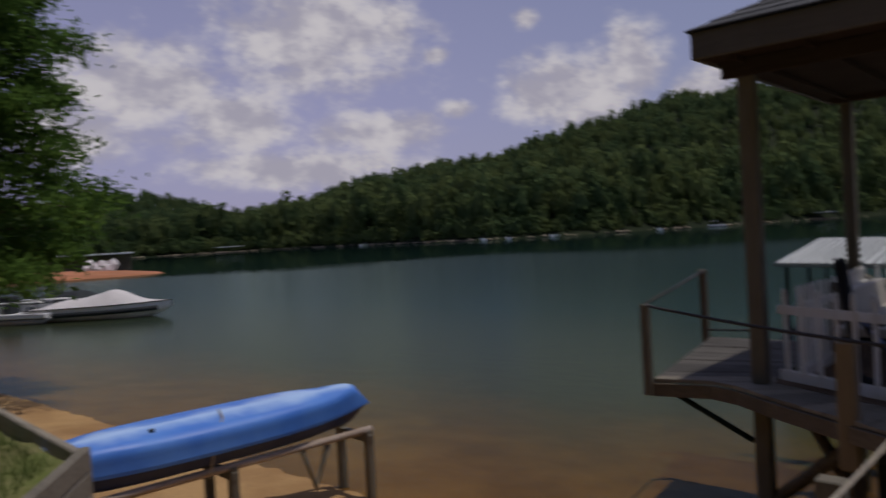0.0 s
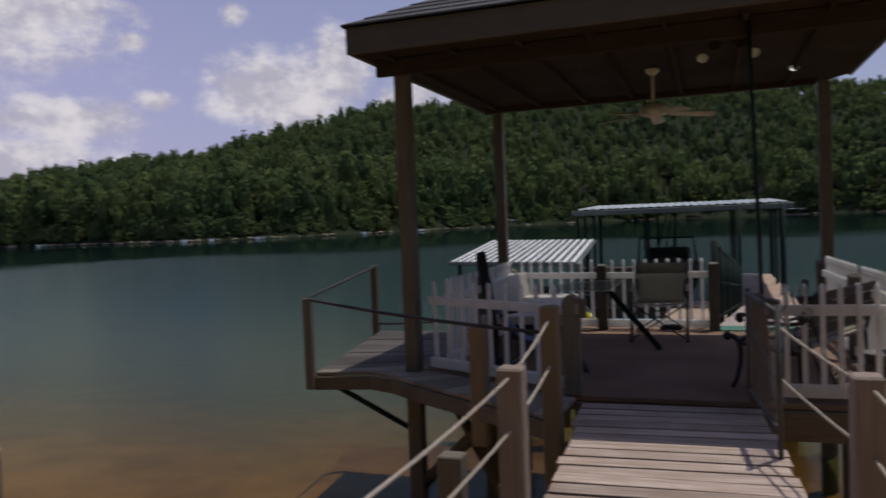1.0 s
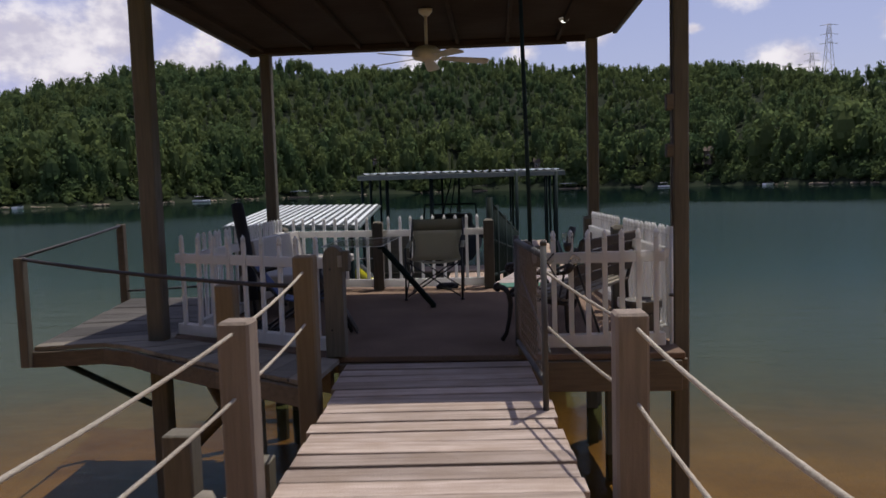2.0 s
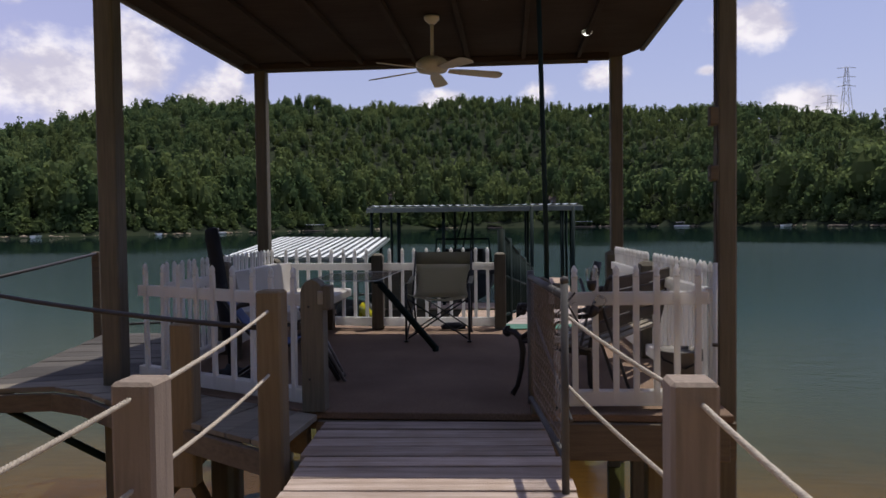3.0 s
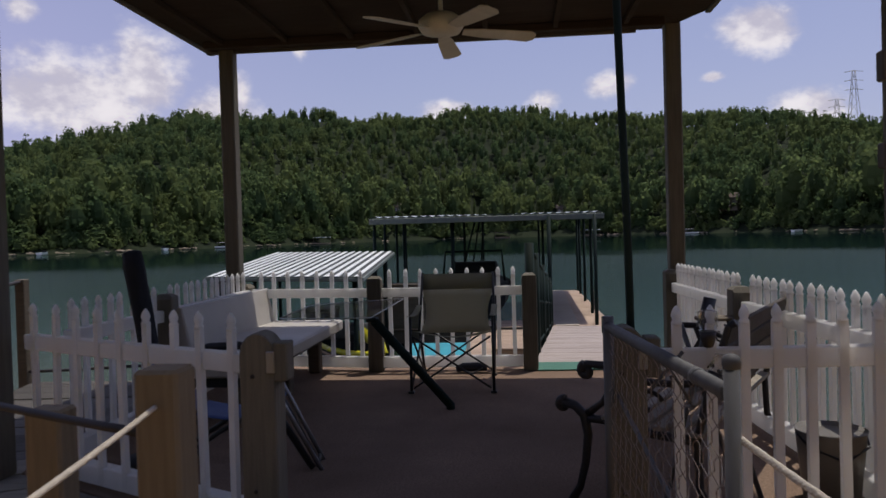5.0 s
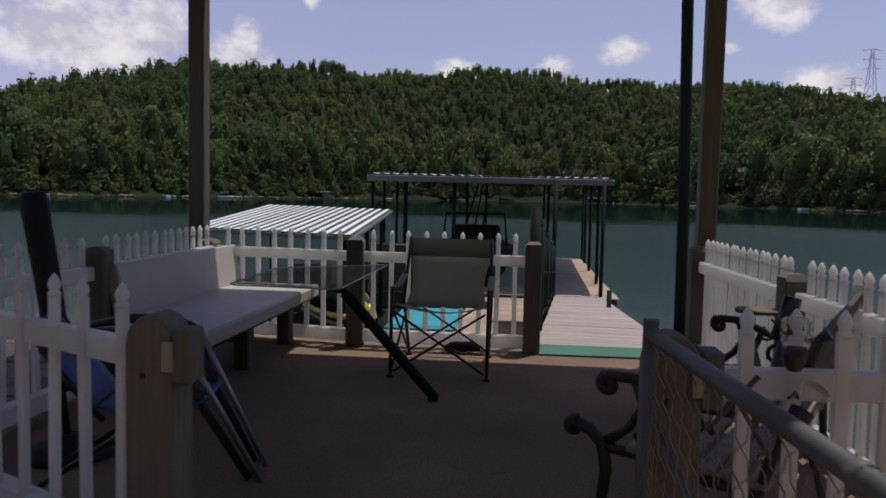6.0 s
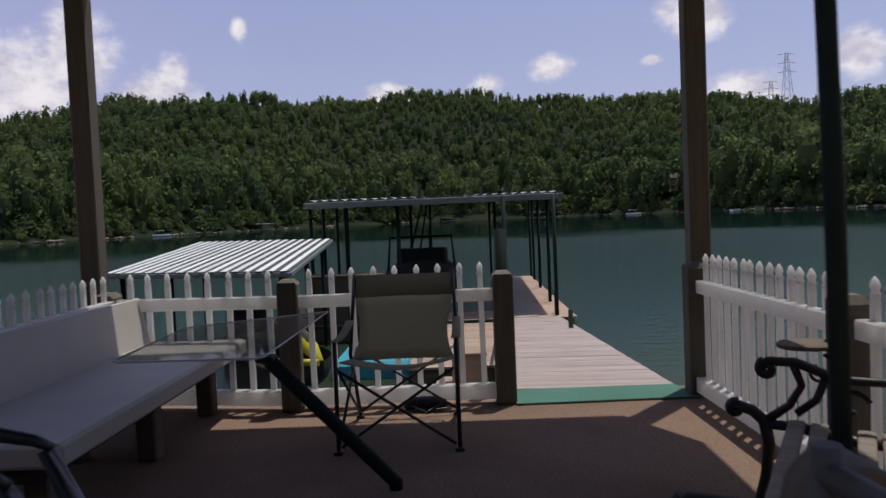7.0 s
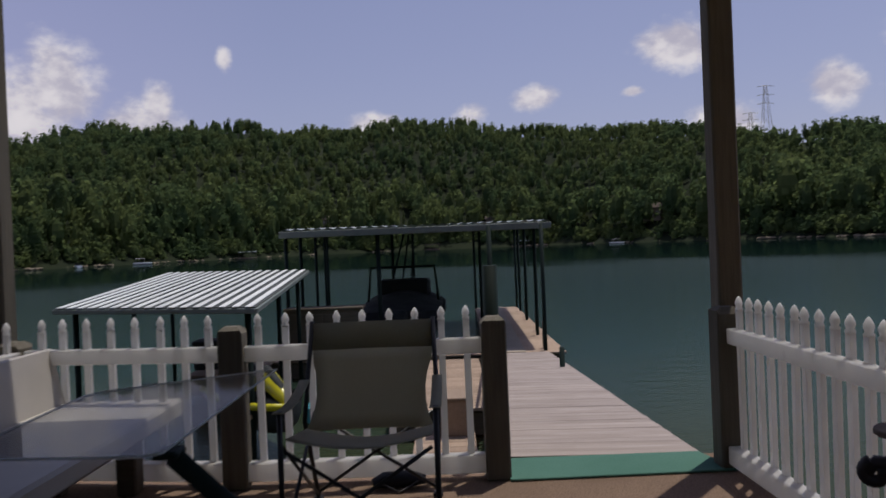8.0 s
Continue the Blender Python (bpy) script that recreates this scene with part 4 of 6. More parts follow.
def build_gate():
    """A chain-link gate that stands open along the gangway."""
    ax, ay, bx, by = 0.845, 8.10, 0.97, 6.86
    L = math.hypot(bx - ax, by - ay)
    t = thing("chain_link_gate", "grey chain-link gate on a steel tube frame, standing open", "gate",
              pose(ax, ay, 0.06, 0, 0, math.degrees(math.atan2(by - ay, bx - ax))))
    part("frame_tube", tube([(0, 0, 0.83), (L - 0.02, 0, 0.83)], 0.0205, 10), M["old_galv"], t)
    part("frame_tube", tube([(0, 0, 0.06), (L - 0.02, 0, 0.06)], 0.018, 10), M["old_galv"], t)
    part("frame_tube", tube([(0, 0, 0.02), (0, 0, 0.87)], 0.022, 10), M["old_galv"], t)
    fp = part("frame_post", tube([(L, 0, -0.12), (L, 0, 0.90)], 0.0185, 12), M["old_galv"], t)
    part("post_cap", lathe([(0.0205, 0.0), (0.0215, 0.018), (0.017, 0.028), (0.004, 0.033)], 12), M["old_galv"], fp, at=pose(L, 0, 0.89))
    bm = bmesh.new()
    step = 0.075
    for k in range(-11, 17):
        for s in (1, -1):
            pts = []
            for j in range(23):
                z = 0.08 + j * 0.0335
                x = k * step + s * (z - 0.08) * 0.95 + (0 if s > 0 else 0.8)
                if 0.0 < x < L - 0.02:
                    pts.append((x, 0.006 * s * (-1) ** j, z))
            if len(pts) > 2:
                tube(pts, 0.0014, 4, bm)
    part("wire_mesh", bm, M["rust"], t, "slack diamond wire mesh")
    part("frame_tube", tube([(0.02, 0.03, 0.56), (L, 0.03, 0.24)], 0.009, 6), M["old_galv"], t)
    part("strap", lathe([(0.0225, -0.015), (0.0235, 0.0), (0.0225, 0.015)], 10), M["old_galv"], t, at=pose(L * 0.82, 0, 0.83, 0, 90, 0))


build_gate()


def build_pole():
    t = thing("steel_pole", "slim dark green steel pole beside the gate", "pole", pose(0.955, 8.285, 0))
    part("shaft", tube([(0.01, 0, 0), (0.0, 0, 1.2), (-0.045, 0, 3.12)], 0.0165, 10), M["green_steel"], t)
    part("foot_plate", lathe([(0.06, 0.0), (0.06, 0.012), (0.03, 0.02)], 12), M["green_steel"], t, at=pose(0.01, 0, 0))


build_pole()


# ---- side ledge ----
def build_ledge():
    t = thing("ledge", "grey plank ledge outside the picket fence with a pipe-railed lookout", "ledge", pose(0, 0, 0), kind="structure")
    inner = [(-0.55, 8.12), (-2.28, 9.05)]
    outer = [(-0.60, 7.40), (-1.48, 7.97), (-2.15, 8.42), (-2.53, 8.72), (-2.86, 8.86)]
    corner, far = (-3.47, 8.74), (-4.05, 11.70)

    def along(line, f):
        seg = [math.dist(a, b) for a, b in zip(line, line[1:])]
        d = f * sum(seg)
        for a, b, s in zip(line, line[1:], seg):
            if d <= s:
                return lerp(a, b, d / s)
            d -= s
        return line[-1]

    def plank(*corners, mat="grey_wood"):
        k = len(corners)
        m = (sum(p[0] for p in corners) / k, sum(p[1] for p in corners) / k)
        pts = [lerp(p, m, 0.03) for p in corners]
        part("plank", prism(pts, -0.045, -0.006 + random.uniform(-0.005, 0.005), 0.004), M[mat], t)

    n = 11
    for i in range(n):
        f0, f1 = i / n, (i + 1) / n
        plank(along(inner, f0), along(outer, f0), along(outer, f1), along(inner, f1))
    plank(inner[-1], outer[-1], lerp(outer[-1], corner, 0.5), (-2.33, 9.22))
    plank((-2.33, 9.22), lerp(outer[-1], corner, 0.5), corner, lerp(corner, far, 0.05), (-2.34, 9.36))
    m = 11
    for i in range(m):
        f0, f1 = i / m, (i + 1) / m
        a, b = lerp((-2.34, 9.36), (-2.40, 11.72), f0), lerp(lerp(corner, far, 0.05), far, f0)
        c, d = lerp(lerp(corner, far, 0.05), far, f1), lerp((-2.34, 9.36), (-2.40, 11.72), f1)
        # lookout planks take the board colour with shade painted in
        plank(a, b, c, d, mat="shaded_boards")
    edge = outer + [corner, far]
    for a, b in zip(edge, edge[1:]):
        d = Vector((b[0] - a[0], b[1] - a[1], 0))
        part("rim_board", box((d.length + 0.01, 0.045, 0.14), ((a[0] + b[0]) / 2, (a[1] + b[1]) / 2, -0.122), 0.005, d.to_track_quat("X", "Z").to_matrix()), M["beam_wood"], t)
    part("strut", tube([(-3.33, 8.85, -0.14), (-2.52, 9.02, -0.62)], 0.03, 6), M["green_steel"], t)
    part("strut", tube([(-3.9, 11.4, -0.14), (-2.45, 11.2, -0.75)], 0.03, 6), M["green_steel"], t)

    r = thing("pipe_railing", "thin black pipe railing round the lookout", "railing", pose(0, 0, 0))
    part("post", box((0.085, 0.085, 0.98), (-3.50, 8.71, 0.31), 0.008), M["post_wood"], r, "square timber end post")
    part("post", box((0.09, 0.09, 1.10), (-4.08, 11.66, 0.41), 0.008), M["beam_wood"], r)
    part("pipe", tube([(-3.50, 8.71, 0.80), (-3.78, 10.2, 0.87), (-4.08, 11.66, 0.94)], 0.016, 8), M["cable"], r)
    part("pipe", tube(sag((-3.50, 8.71, 0.79), (-0.66, 7.36, 0.67), 0.03), 0.016, 8), M["cable"], r)
    part("pipe", tube([(-4.08, 11.66, 0.10), (-3.7, 11.6, 0.12), (-2.5, 11.55, 0.18)], 0.014, 8), M["cable"], r)
    p = thing("rail_post", "fresh yellowish timber post set against the ledge", "post", pose(-1.36, 7.93, -0.42))
    part("post", box((0.15, 0.13, 1.05), (0, 0, 0.52), 0.012), M["new_wood"], p)


build_ledge()


# ---- ramp and floating docks ----
def build_ramp():
    t = thing("ramp", "sun-bleached plank ramp sloping down to the floating dock", "ramp", pose(0, 0, 0), kind="structure")
    a, b = (1.235, 12.42, -0.02), (1.96, 24.6, -1.2)
    n = 84
    slope = math.degrees(math.atan2(b[2] - a[2], b[1] - a[1]))
    turn = -math.degrees(math.atan2(b[0] - a[0], b[1] - a[1]))
    plank = mesh_of("plank", box((1.18, 0.1440, 0.035), (0, 0, 0), 0.002), M["ramp_wood"])
    for i in range(n):
        p = lerp(a, b, (i + 0.5) / n)
        part("plank", plank, None, t, at=pose(p[0] + random.uniform(-0.003, 0.003), p[1], p[2] + random.uniform(-0.002, 0.002), slope, 0, turn + random.uniform(-0.1, 0.1)))
    for s in (-0.54, 0.54):
        part("stringer", tube([(a[0] + s, a[1], a[2] - 0.12), (b[0] + s, b[1], b[2] - 0.1)], 0.08, 4), M["beam_wood"], t)
    part("edge_board", tube([(a[0] + 0.605, a[1], a[2] - 0.03), (b[0] + 0.605, b[1], b[2] - 0.03)], 0.024, 4), M["post_wood"], t)
    r = thing("ramp_railing", "dark green steel railing with upright bars along the ramp", "railing", pose(0, 0, 0))
    for f in (0.0, 0.12, 0.34, 0.56, 0.78, 1.0):
        p = lerp(a, b, f)
        part("post", tube([(p[0] - 0.62, p[1], p[2] - 0.05), (p[0] - 0.62, p[1], p[2] + 1.18)], 0.045, 8), M["green_steel"], r)
    for h in (1.12, 0.62, 0.12):
        part("rail", tube([(a[0] - 0.62, a[1], a[2] + h), (b[0] - 0.62, b[1], b[2] + h)], 0.026, 8), M["green_steel"], r)
    bar = mesh_of("bar", tube([(0, 0, 0), (0, 0, 1.0)], 0.012, 6), M["green_steel"])
    for i in range(64):
        p = lerp(a, b, (i + 0.5) / 64)
        part("bar", bar, None, r, at=pose(p[0] - 0.62, p[1], p[2] + 0.13))
    q = thing("mooring_post", "short dark post standing in the water beside the ramp", "post", pose(2.12, 19.75, WATER_Z - 1.2))
    part("post", tube([(0, 0, 0), (0, 0, 2.4)], 0.042, 8), M["green_steel"], q)


build_ramp()


def ribbed(name, corners, ribs, mat, thick=0.05, rib=0.025):
    """A ribbed roof sheet over four corners; ribs run from the first edge to the opposite one."""
    a, b, c, d = [Vector(p) for p in corners]
    bm = bmesh.new()
    k = ribs * 4
    hi, lo = [], []
    for i in range(k + 1):
        f = i / k
        z = rib * (0, 0.5, 1.0, 0.5)[i % 4]
        hi.append((bm.verts.new(a.lerp(b, f) + Vector((0, 0, z))), bm.verts.new(d.lerp(c, f) + Vector((0, 0, z)))))
        lo.append((bm.verts.new(a.lerp(b, f) + Vector((0, 0, z - 0.004))), bm.verts.new(d.lerp(c, f) + Vector((0, 0, z - 0.004)))))
    for (p, q), (r, s) in zip(hi, hi[1:]):
        bm.faces.new((p, r, s, q))
    for (p, q), (r, s) in zip(lo, lo[1:]):
        bm.faces.new((q, s, r, p))
    bmesh.ops.recalc_face_normals(bm, faces=bm.faces[:])
    return bm


def build_white_shelter():
    """The low boat shelter with a white ribbed roof."""
    t = thing("boat_shelter", "low boat shelter with a white ribbed metal roof", "boat shelter", pose(0, 0, 0))
    c = [(-5.45, 18.95, 0.55), (-2.08, 17.4, 0.57), (-2.72, 24.5, 0.82), (-6.3, 25.7, 0.85)]
    a, b, e, d = [Vector(p) for p in c]
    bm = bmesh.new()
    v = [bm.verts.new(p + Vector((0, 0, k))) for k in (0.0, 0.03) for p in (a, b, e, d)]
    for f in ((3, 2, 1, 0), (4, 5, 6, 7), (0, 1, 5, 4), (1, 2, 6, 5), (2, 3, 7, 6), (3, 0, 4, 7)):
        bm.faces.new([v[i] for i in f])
    # the sheet under the ribs is coloured dark in place of their shade
    part("roof_sheet", bm, M["roof_shade"], t, "grey troughs of the roof sheet, with the ribs' shade painted in")
    for i in range(17):
        f = (i + 0.5) / 17
        p, q = a.lerp(b, f), d.lerp(e, f)
        g = (q - p).normalized()
        bm = box(((q - p).length + 0.08, 0.085, 0.014), (0, 0, 0), 0.004)
        m = g.to_track_quat("X", "Z").to_matrix().to_4x4()
        m.translation = (p + q) / 2 + Vector((0, 0, 0.037))
        part("rib", bm, M["white_roof"], t, at=m)
    for p, q in zip(c, c[1:] + c[:1]):
        p, q = Vector(p), Vector(q)
        d = q - p
        part("eave_bar", box((d.length + 0.06, 0.05, 0.07), tuple((p + q) / 2 + Vector((0, 0, -0.02))), 0.01, d.to_track_quat("X", "Z").to_matrix()), M["eave"], t)
    for f, g in ((0.06, 0.06), (0.94, 0.06), (0.94, 0.94), (0.06, 0.94), (0.94, 0.5), (0.06, 0.5)):
        p = Vector(c[0]).lerp(Vector(c[1]), f).lerp(Vector(c[3]).lerp(Vector(c[2]), f), g)
        part("post", tube([(p.x, p.y, WATER_Z - 0.6), (p.x, p.y, p.z - 0.05)], 0.045, 8), M["green_steel"], t)


build_white_shelter()


def dock_deck(name, label, outline, z, mat, board=0.14, across=True):
    t = thing(name, label, "dock", pose(0, 0, 0), kind="structure")
    x0, x1 = min(p[0] for p in outline), max(p[0] for p in outline)
    y0, y1 = min(p[1] for p in outline), max(p[1] for p in outline)
    part("float", box((x1 - x0 - 0.1, y1 - y0 - 0.1, 0.35), ((x0 + x1) / 2, (y0 + y1) / 2, z - 0.24), 0.02), M["beam_wood"], t)
    b = mesh_of("board", box((x1 - x0, board - 0.012, 0.04), (0, 0, 0), 0.004), M[mat])
    k = int((y1 - y0) / board)
    for i in range(k):
        part("board", b, None, t, at=pose((x0 + x1) / 2, y0 + (i + 0.5) * board, z - 0.02))
    return t


def build_big_dock():
    z = -1.2
    dock_deck("dock", "tan boarded walkway of the covered dock", [(1.35, 24.6), (2.95, 36.5)], z, "tan_board", 2.38)
    # thin sheet with a slanting edge, drawn as the shadow of the dock roof
    m = part("dock_carpet", prism([(1.45, 24.7), (2.05, 24.7), (2.35, 36.4), (1.45, 36.4)], z + 0.004, z + 0.02), M["dock_shade"])
    tagged(m, "grey sheet on the dock walkway, painted as the roof's shadow", "carpet")
    dock_deck("dock", "tan boarded crosswalk of the covered dock", [(-4.6, 24.7), (1.3, 26.2)], z, "tan_board", 0.30)
    t = thing("boat_dock", "covered boat dock, grey ribbed roof on dark green posts", "boat dock", pose(0, 0, 0))
    c = [(-3.43, 25.1, 1.75), (2.83, 25.73, 1.75), (3.1, 37.0, 2.0), (-4.3, 36.3, 2.0)]
    part("roof", ribbed("roof", c, 26, M["grey_roof"], 0.05, 0.04), M["grey_roof"], t)
    for p, q in zip(c, c[1:] + c[:1]):
        d = Vector(q) - Vector(p)
        part("eave_beam", box((d.length, 0.08, 0.15), tuple((Vector(p) + Vector(q)) / 2 - Vector((0, 0, 0.10))), 0.01, d.to_track_quat("X", "Z").to_matrix()), M["eave"], t)
    for i in range(9):
        f = (i + 0.5) / 9
        p, q = Vector(c[0]).lerp(Vector(c[3]), f), Vector(c[1]).lerp(Vector(c[2]), f)
        part("purlin", tube([p - Vector((0, 0, 0.08)), q - Vector((0, 0, 0.08))], 0.04, 4), M["green_steel"], t)
    for x, y, r in ((1.36, 25.4, 0.055), (2.52, 24.9, 0.045), (2.68, 27.7, 0.045), (2.82, 31.6, 0.045), (2.92, 34.7, 0.045), (2.95, 36.3, 0.045),
                    (-3.4, 25.5, 0.045), (-3.6, 28.3, 0.045), (-3.75, 31.5, 0.045), (-3.95, 34.5, 0.045), (-4.1, 36.0, 0.045),
                    (-2.2, 36.2, 0.045), (-0.9, 36.2, 0.045), (-1.25, 25.6, 0.05), (-1.3, 31.0, 0.045), (1.4, 36.3, 0.045), (1.38, 31.0, 0.045)):
        part("post", tube([(x, y, WATER_Z - 0.5), (x, y, 1.68 + (y - 25) * 0.02)], r, 8), M["green_steel"], t)
    for x, y in ((2.50, 25.3), (2.72, 28.6), (2.83, 32.4)):
        part("bumper", box((0.1, 0.1, 0.75), (x + 0.06, y, z + 0.25), 0.015), M["beam_wood"], t, "dark timber bumper post")
    for k in range(3):
        part("brace", tube([(-1.3 + 0.25 * k, 30 + k, 0.1), (-0.9 + 0.1 * k, 30.4 + k, 1.65)], 0.03, 6), M["green_steel"], t)


build_big_dock()


def hull_mesh(L, W, H, sheer=0.15, k=16, m=9):
    """A boat hull: pointed bow at +x, flat transom, open sheer line at height H."""
    bm = bmesh.new()
    rows = []
    for i in range(k + 1):
        f = i / k
        half = W / 2 * (1 - max(0, (f - 0.45) / 0.55) ** 2.2) * (0.92 + 0.08 * min(1, f * 3))
        top = H * (1 + sheer * f * f)
        keel = H * 0.75 * max(0, (f - 0.72) / 0.28) ** 2
        row = []
        for j in range(m + 1):
            a = math.pi * j / m
            x = L * (f - 0.5)
            y = -half * math.cos(a)
            z = keel + (top - keel) * (1 - math.sin(a) ** 0.7)
            row.append(bm.verts.new((x, y, z)))
        rows.append(row)
    for a, b in zip(rows, rows[1:]):
        for j in range(m):
            bm.faces.new((a[j], a[j + 1], b[j + 1], b[j])).smooth = True
    bm.faces.new(rows[0])
    bmesh.ops.recalc_face_normals(bm, faces=bm.faces[:])
    return bm


def cover_mesh(L, W, z0, humps, k=18, m=10):
    """A fabric cover stretched over a boat, with humps of (place, height)."""
    bm = bmesh.new()
    rows = []
    for i in range(k + 1):
        f = i / k
        half = W / 2 * (1 - max(0, (f - 0.5) / 0.5) ** 2.2) + 0.01
        top = 0.12 + sum(h * math.exp(-((f - p) / 0.13) ** 2) for p, h in humps)
        row = []
        for j in range(m + 1):
            s = -1 + 2 * j / m
            row.append(bm.verts.new((L * (f - 0.5), half * s, z0 * (1 + 0.15 * f * f) + top * (1 - abs(s) ** 1.8) * min(1, f * 8, (1 - f) * 5) + random.uniform(-0.008, 0.008))))
        rows.append(row)
    for a, b in zip(rows, rows[1:]):
        for j in range(m):
            bm.faces.new((a[j], a[j + 1], b[j + 1], b[j])).smooth = True
    return bm


def covered_boat(at, L, W, H, label, hull="hull", cover="cover", humps=((0.3, 0.22), (0.55, 0.34))):
    t = thing("motorboat", label, "boat", at)
    part("hull", hull_mesh(L, W, H), M[hull], t)
    part("cover", cover_mesh(L * 0.96, W * 0.98, H, humps), M[cover], t, "fabric boat cover drawn tight over the seats")
    part("rub_rail", tube([(L * (i / 12 - 0.5), -W / 2 * (1 - max(0, (i / 12 - 0.45) / 0.55) ** 2.2) - 0.01, H * (1 + 0.15 * (i / 12) ** 2)) for i in range(13)], 0.03, 6), M["dark_cover"], t)
    part("motor", box((0.35, 0.45, 0.7), (-L / 2 - 0.2, 0, H * 0.7), 0.08), M["dark_cover"], t, "black outboard motor")
    return t


white_boat = covered_boat(pose(-37.9, 18.0, WATER_Z - 0.12, 0, 0, 40), 7.0, 2.3, 0.78, "white motorboat under an off-white cover, moored near the shore", humps=((0.24, 0.24), (0.62, 0.56), (0.45, 0.30)))
part("hull_band", tube([(7.0 * (i / 12 - 0.5), -1.12 * (1 - max(0, (i / 12 - 0.45) / 0.55) ** 2.2) - 0.012, 0.46 * (1 + 0.25 * (i / 12) ** 2)) for i in range(12)], 0.13, 6), M["dark_cover"], white_boat, "dark band along the hull")
part("swim_platform", box((0.7, 1.7, 0.07), (-3.85, 0, 0.28), 0.02), M["hull"], white_boat)
covered_boat(pose(-42.6, 18.3, WATER_Z - 0.1, 0, 0, 48), 6.0, 2.2, 0.9, "white motorboat with a dark cover moored by the shore", "hull", "dark_cover", ((0.35, 0.5), (0.6, 0.4)))


def build_tender():
    """An open pontoon moored inshore of the white boat."""
    t = thing("pontoon_boat", "open pontoon boat with white rails, moored close inshore", "boat", pose(-41.0, 15.0, WATER_Z, 0, 0, 34))
    part("deck", box((4.6, 2.2, 0.22), (0, 0, 0.42), 0.03), M["hull"], t)
    for y in (-0.8, 0.8):
        part("pontoon", tube([(-2.2, y, 0.12), (1.8, y, 0.12), (2.4, y, 0.3)], [0.28, 0.28, 0.06], 8), M["galv"], t)
    for y in (-1.05, 1.05):
        part("rail", tube([(-2.2, y, 1.1), (2.2, y, 1.1)], 0.05, 6), M["hull"], t)
        for x in (-2.2, -1.1, 0.0, 1.1, 2.2):
            part("rail_post", tube([(x, y, 0.5), (x, y, 1.1)], 0.03, 6), M["hull"], t)
    part("console", box((0.7, 0.8, 0.9), (-0.4, 0, 0.95), 0.06), M["dark_cover"], t, "dark steering console")
    part("bench_seat", box((0.6, 1.9, 0.55), (-1.8, 0, 0.78), 0.05), M["cover"], t)


build_tender()
lifted = covered_boat(pose(-0.9, 29.6, WATER_Z + 0.3, 0, 0, 90), 6.0, 2.3, 0.95, "dark covered motorboat on a lift in the covered dock", "dark_cover", "dark_cover")
part("console", box((1.1, 1.5, 0.75), (0.2, 0, 1.25), 0.08), M["dark_cover"], lifted)
part("tower", tube([(-0.6, -1.0, 0.9), (-0.5, -0.9, 2.0), (-0.5, 0.9, 2.0), (-0.6, 1.0, 0.9)], 0.04, 8), M["green_steel"], lifted)


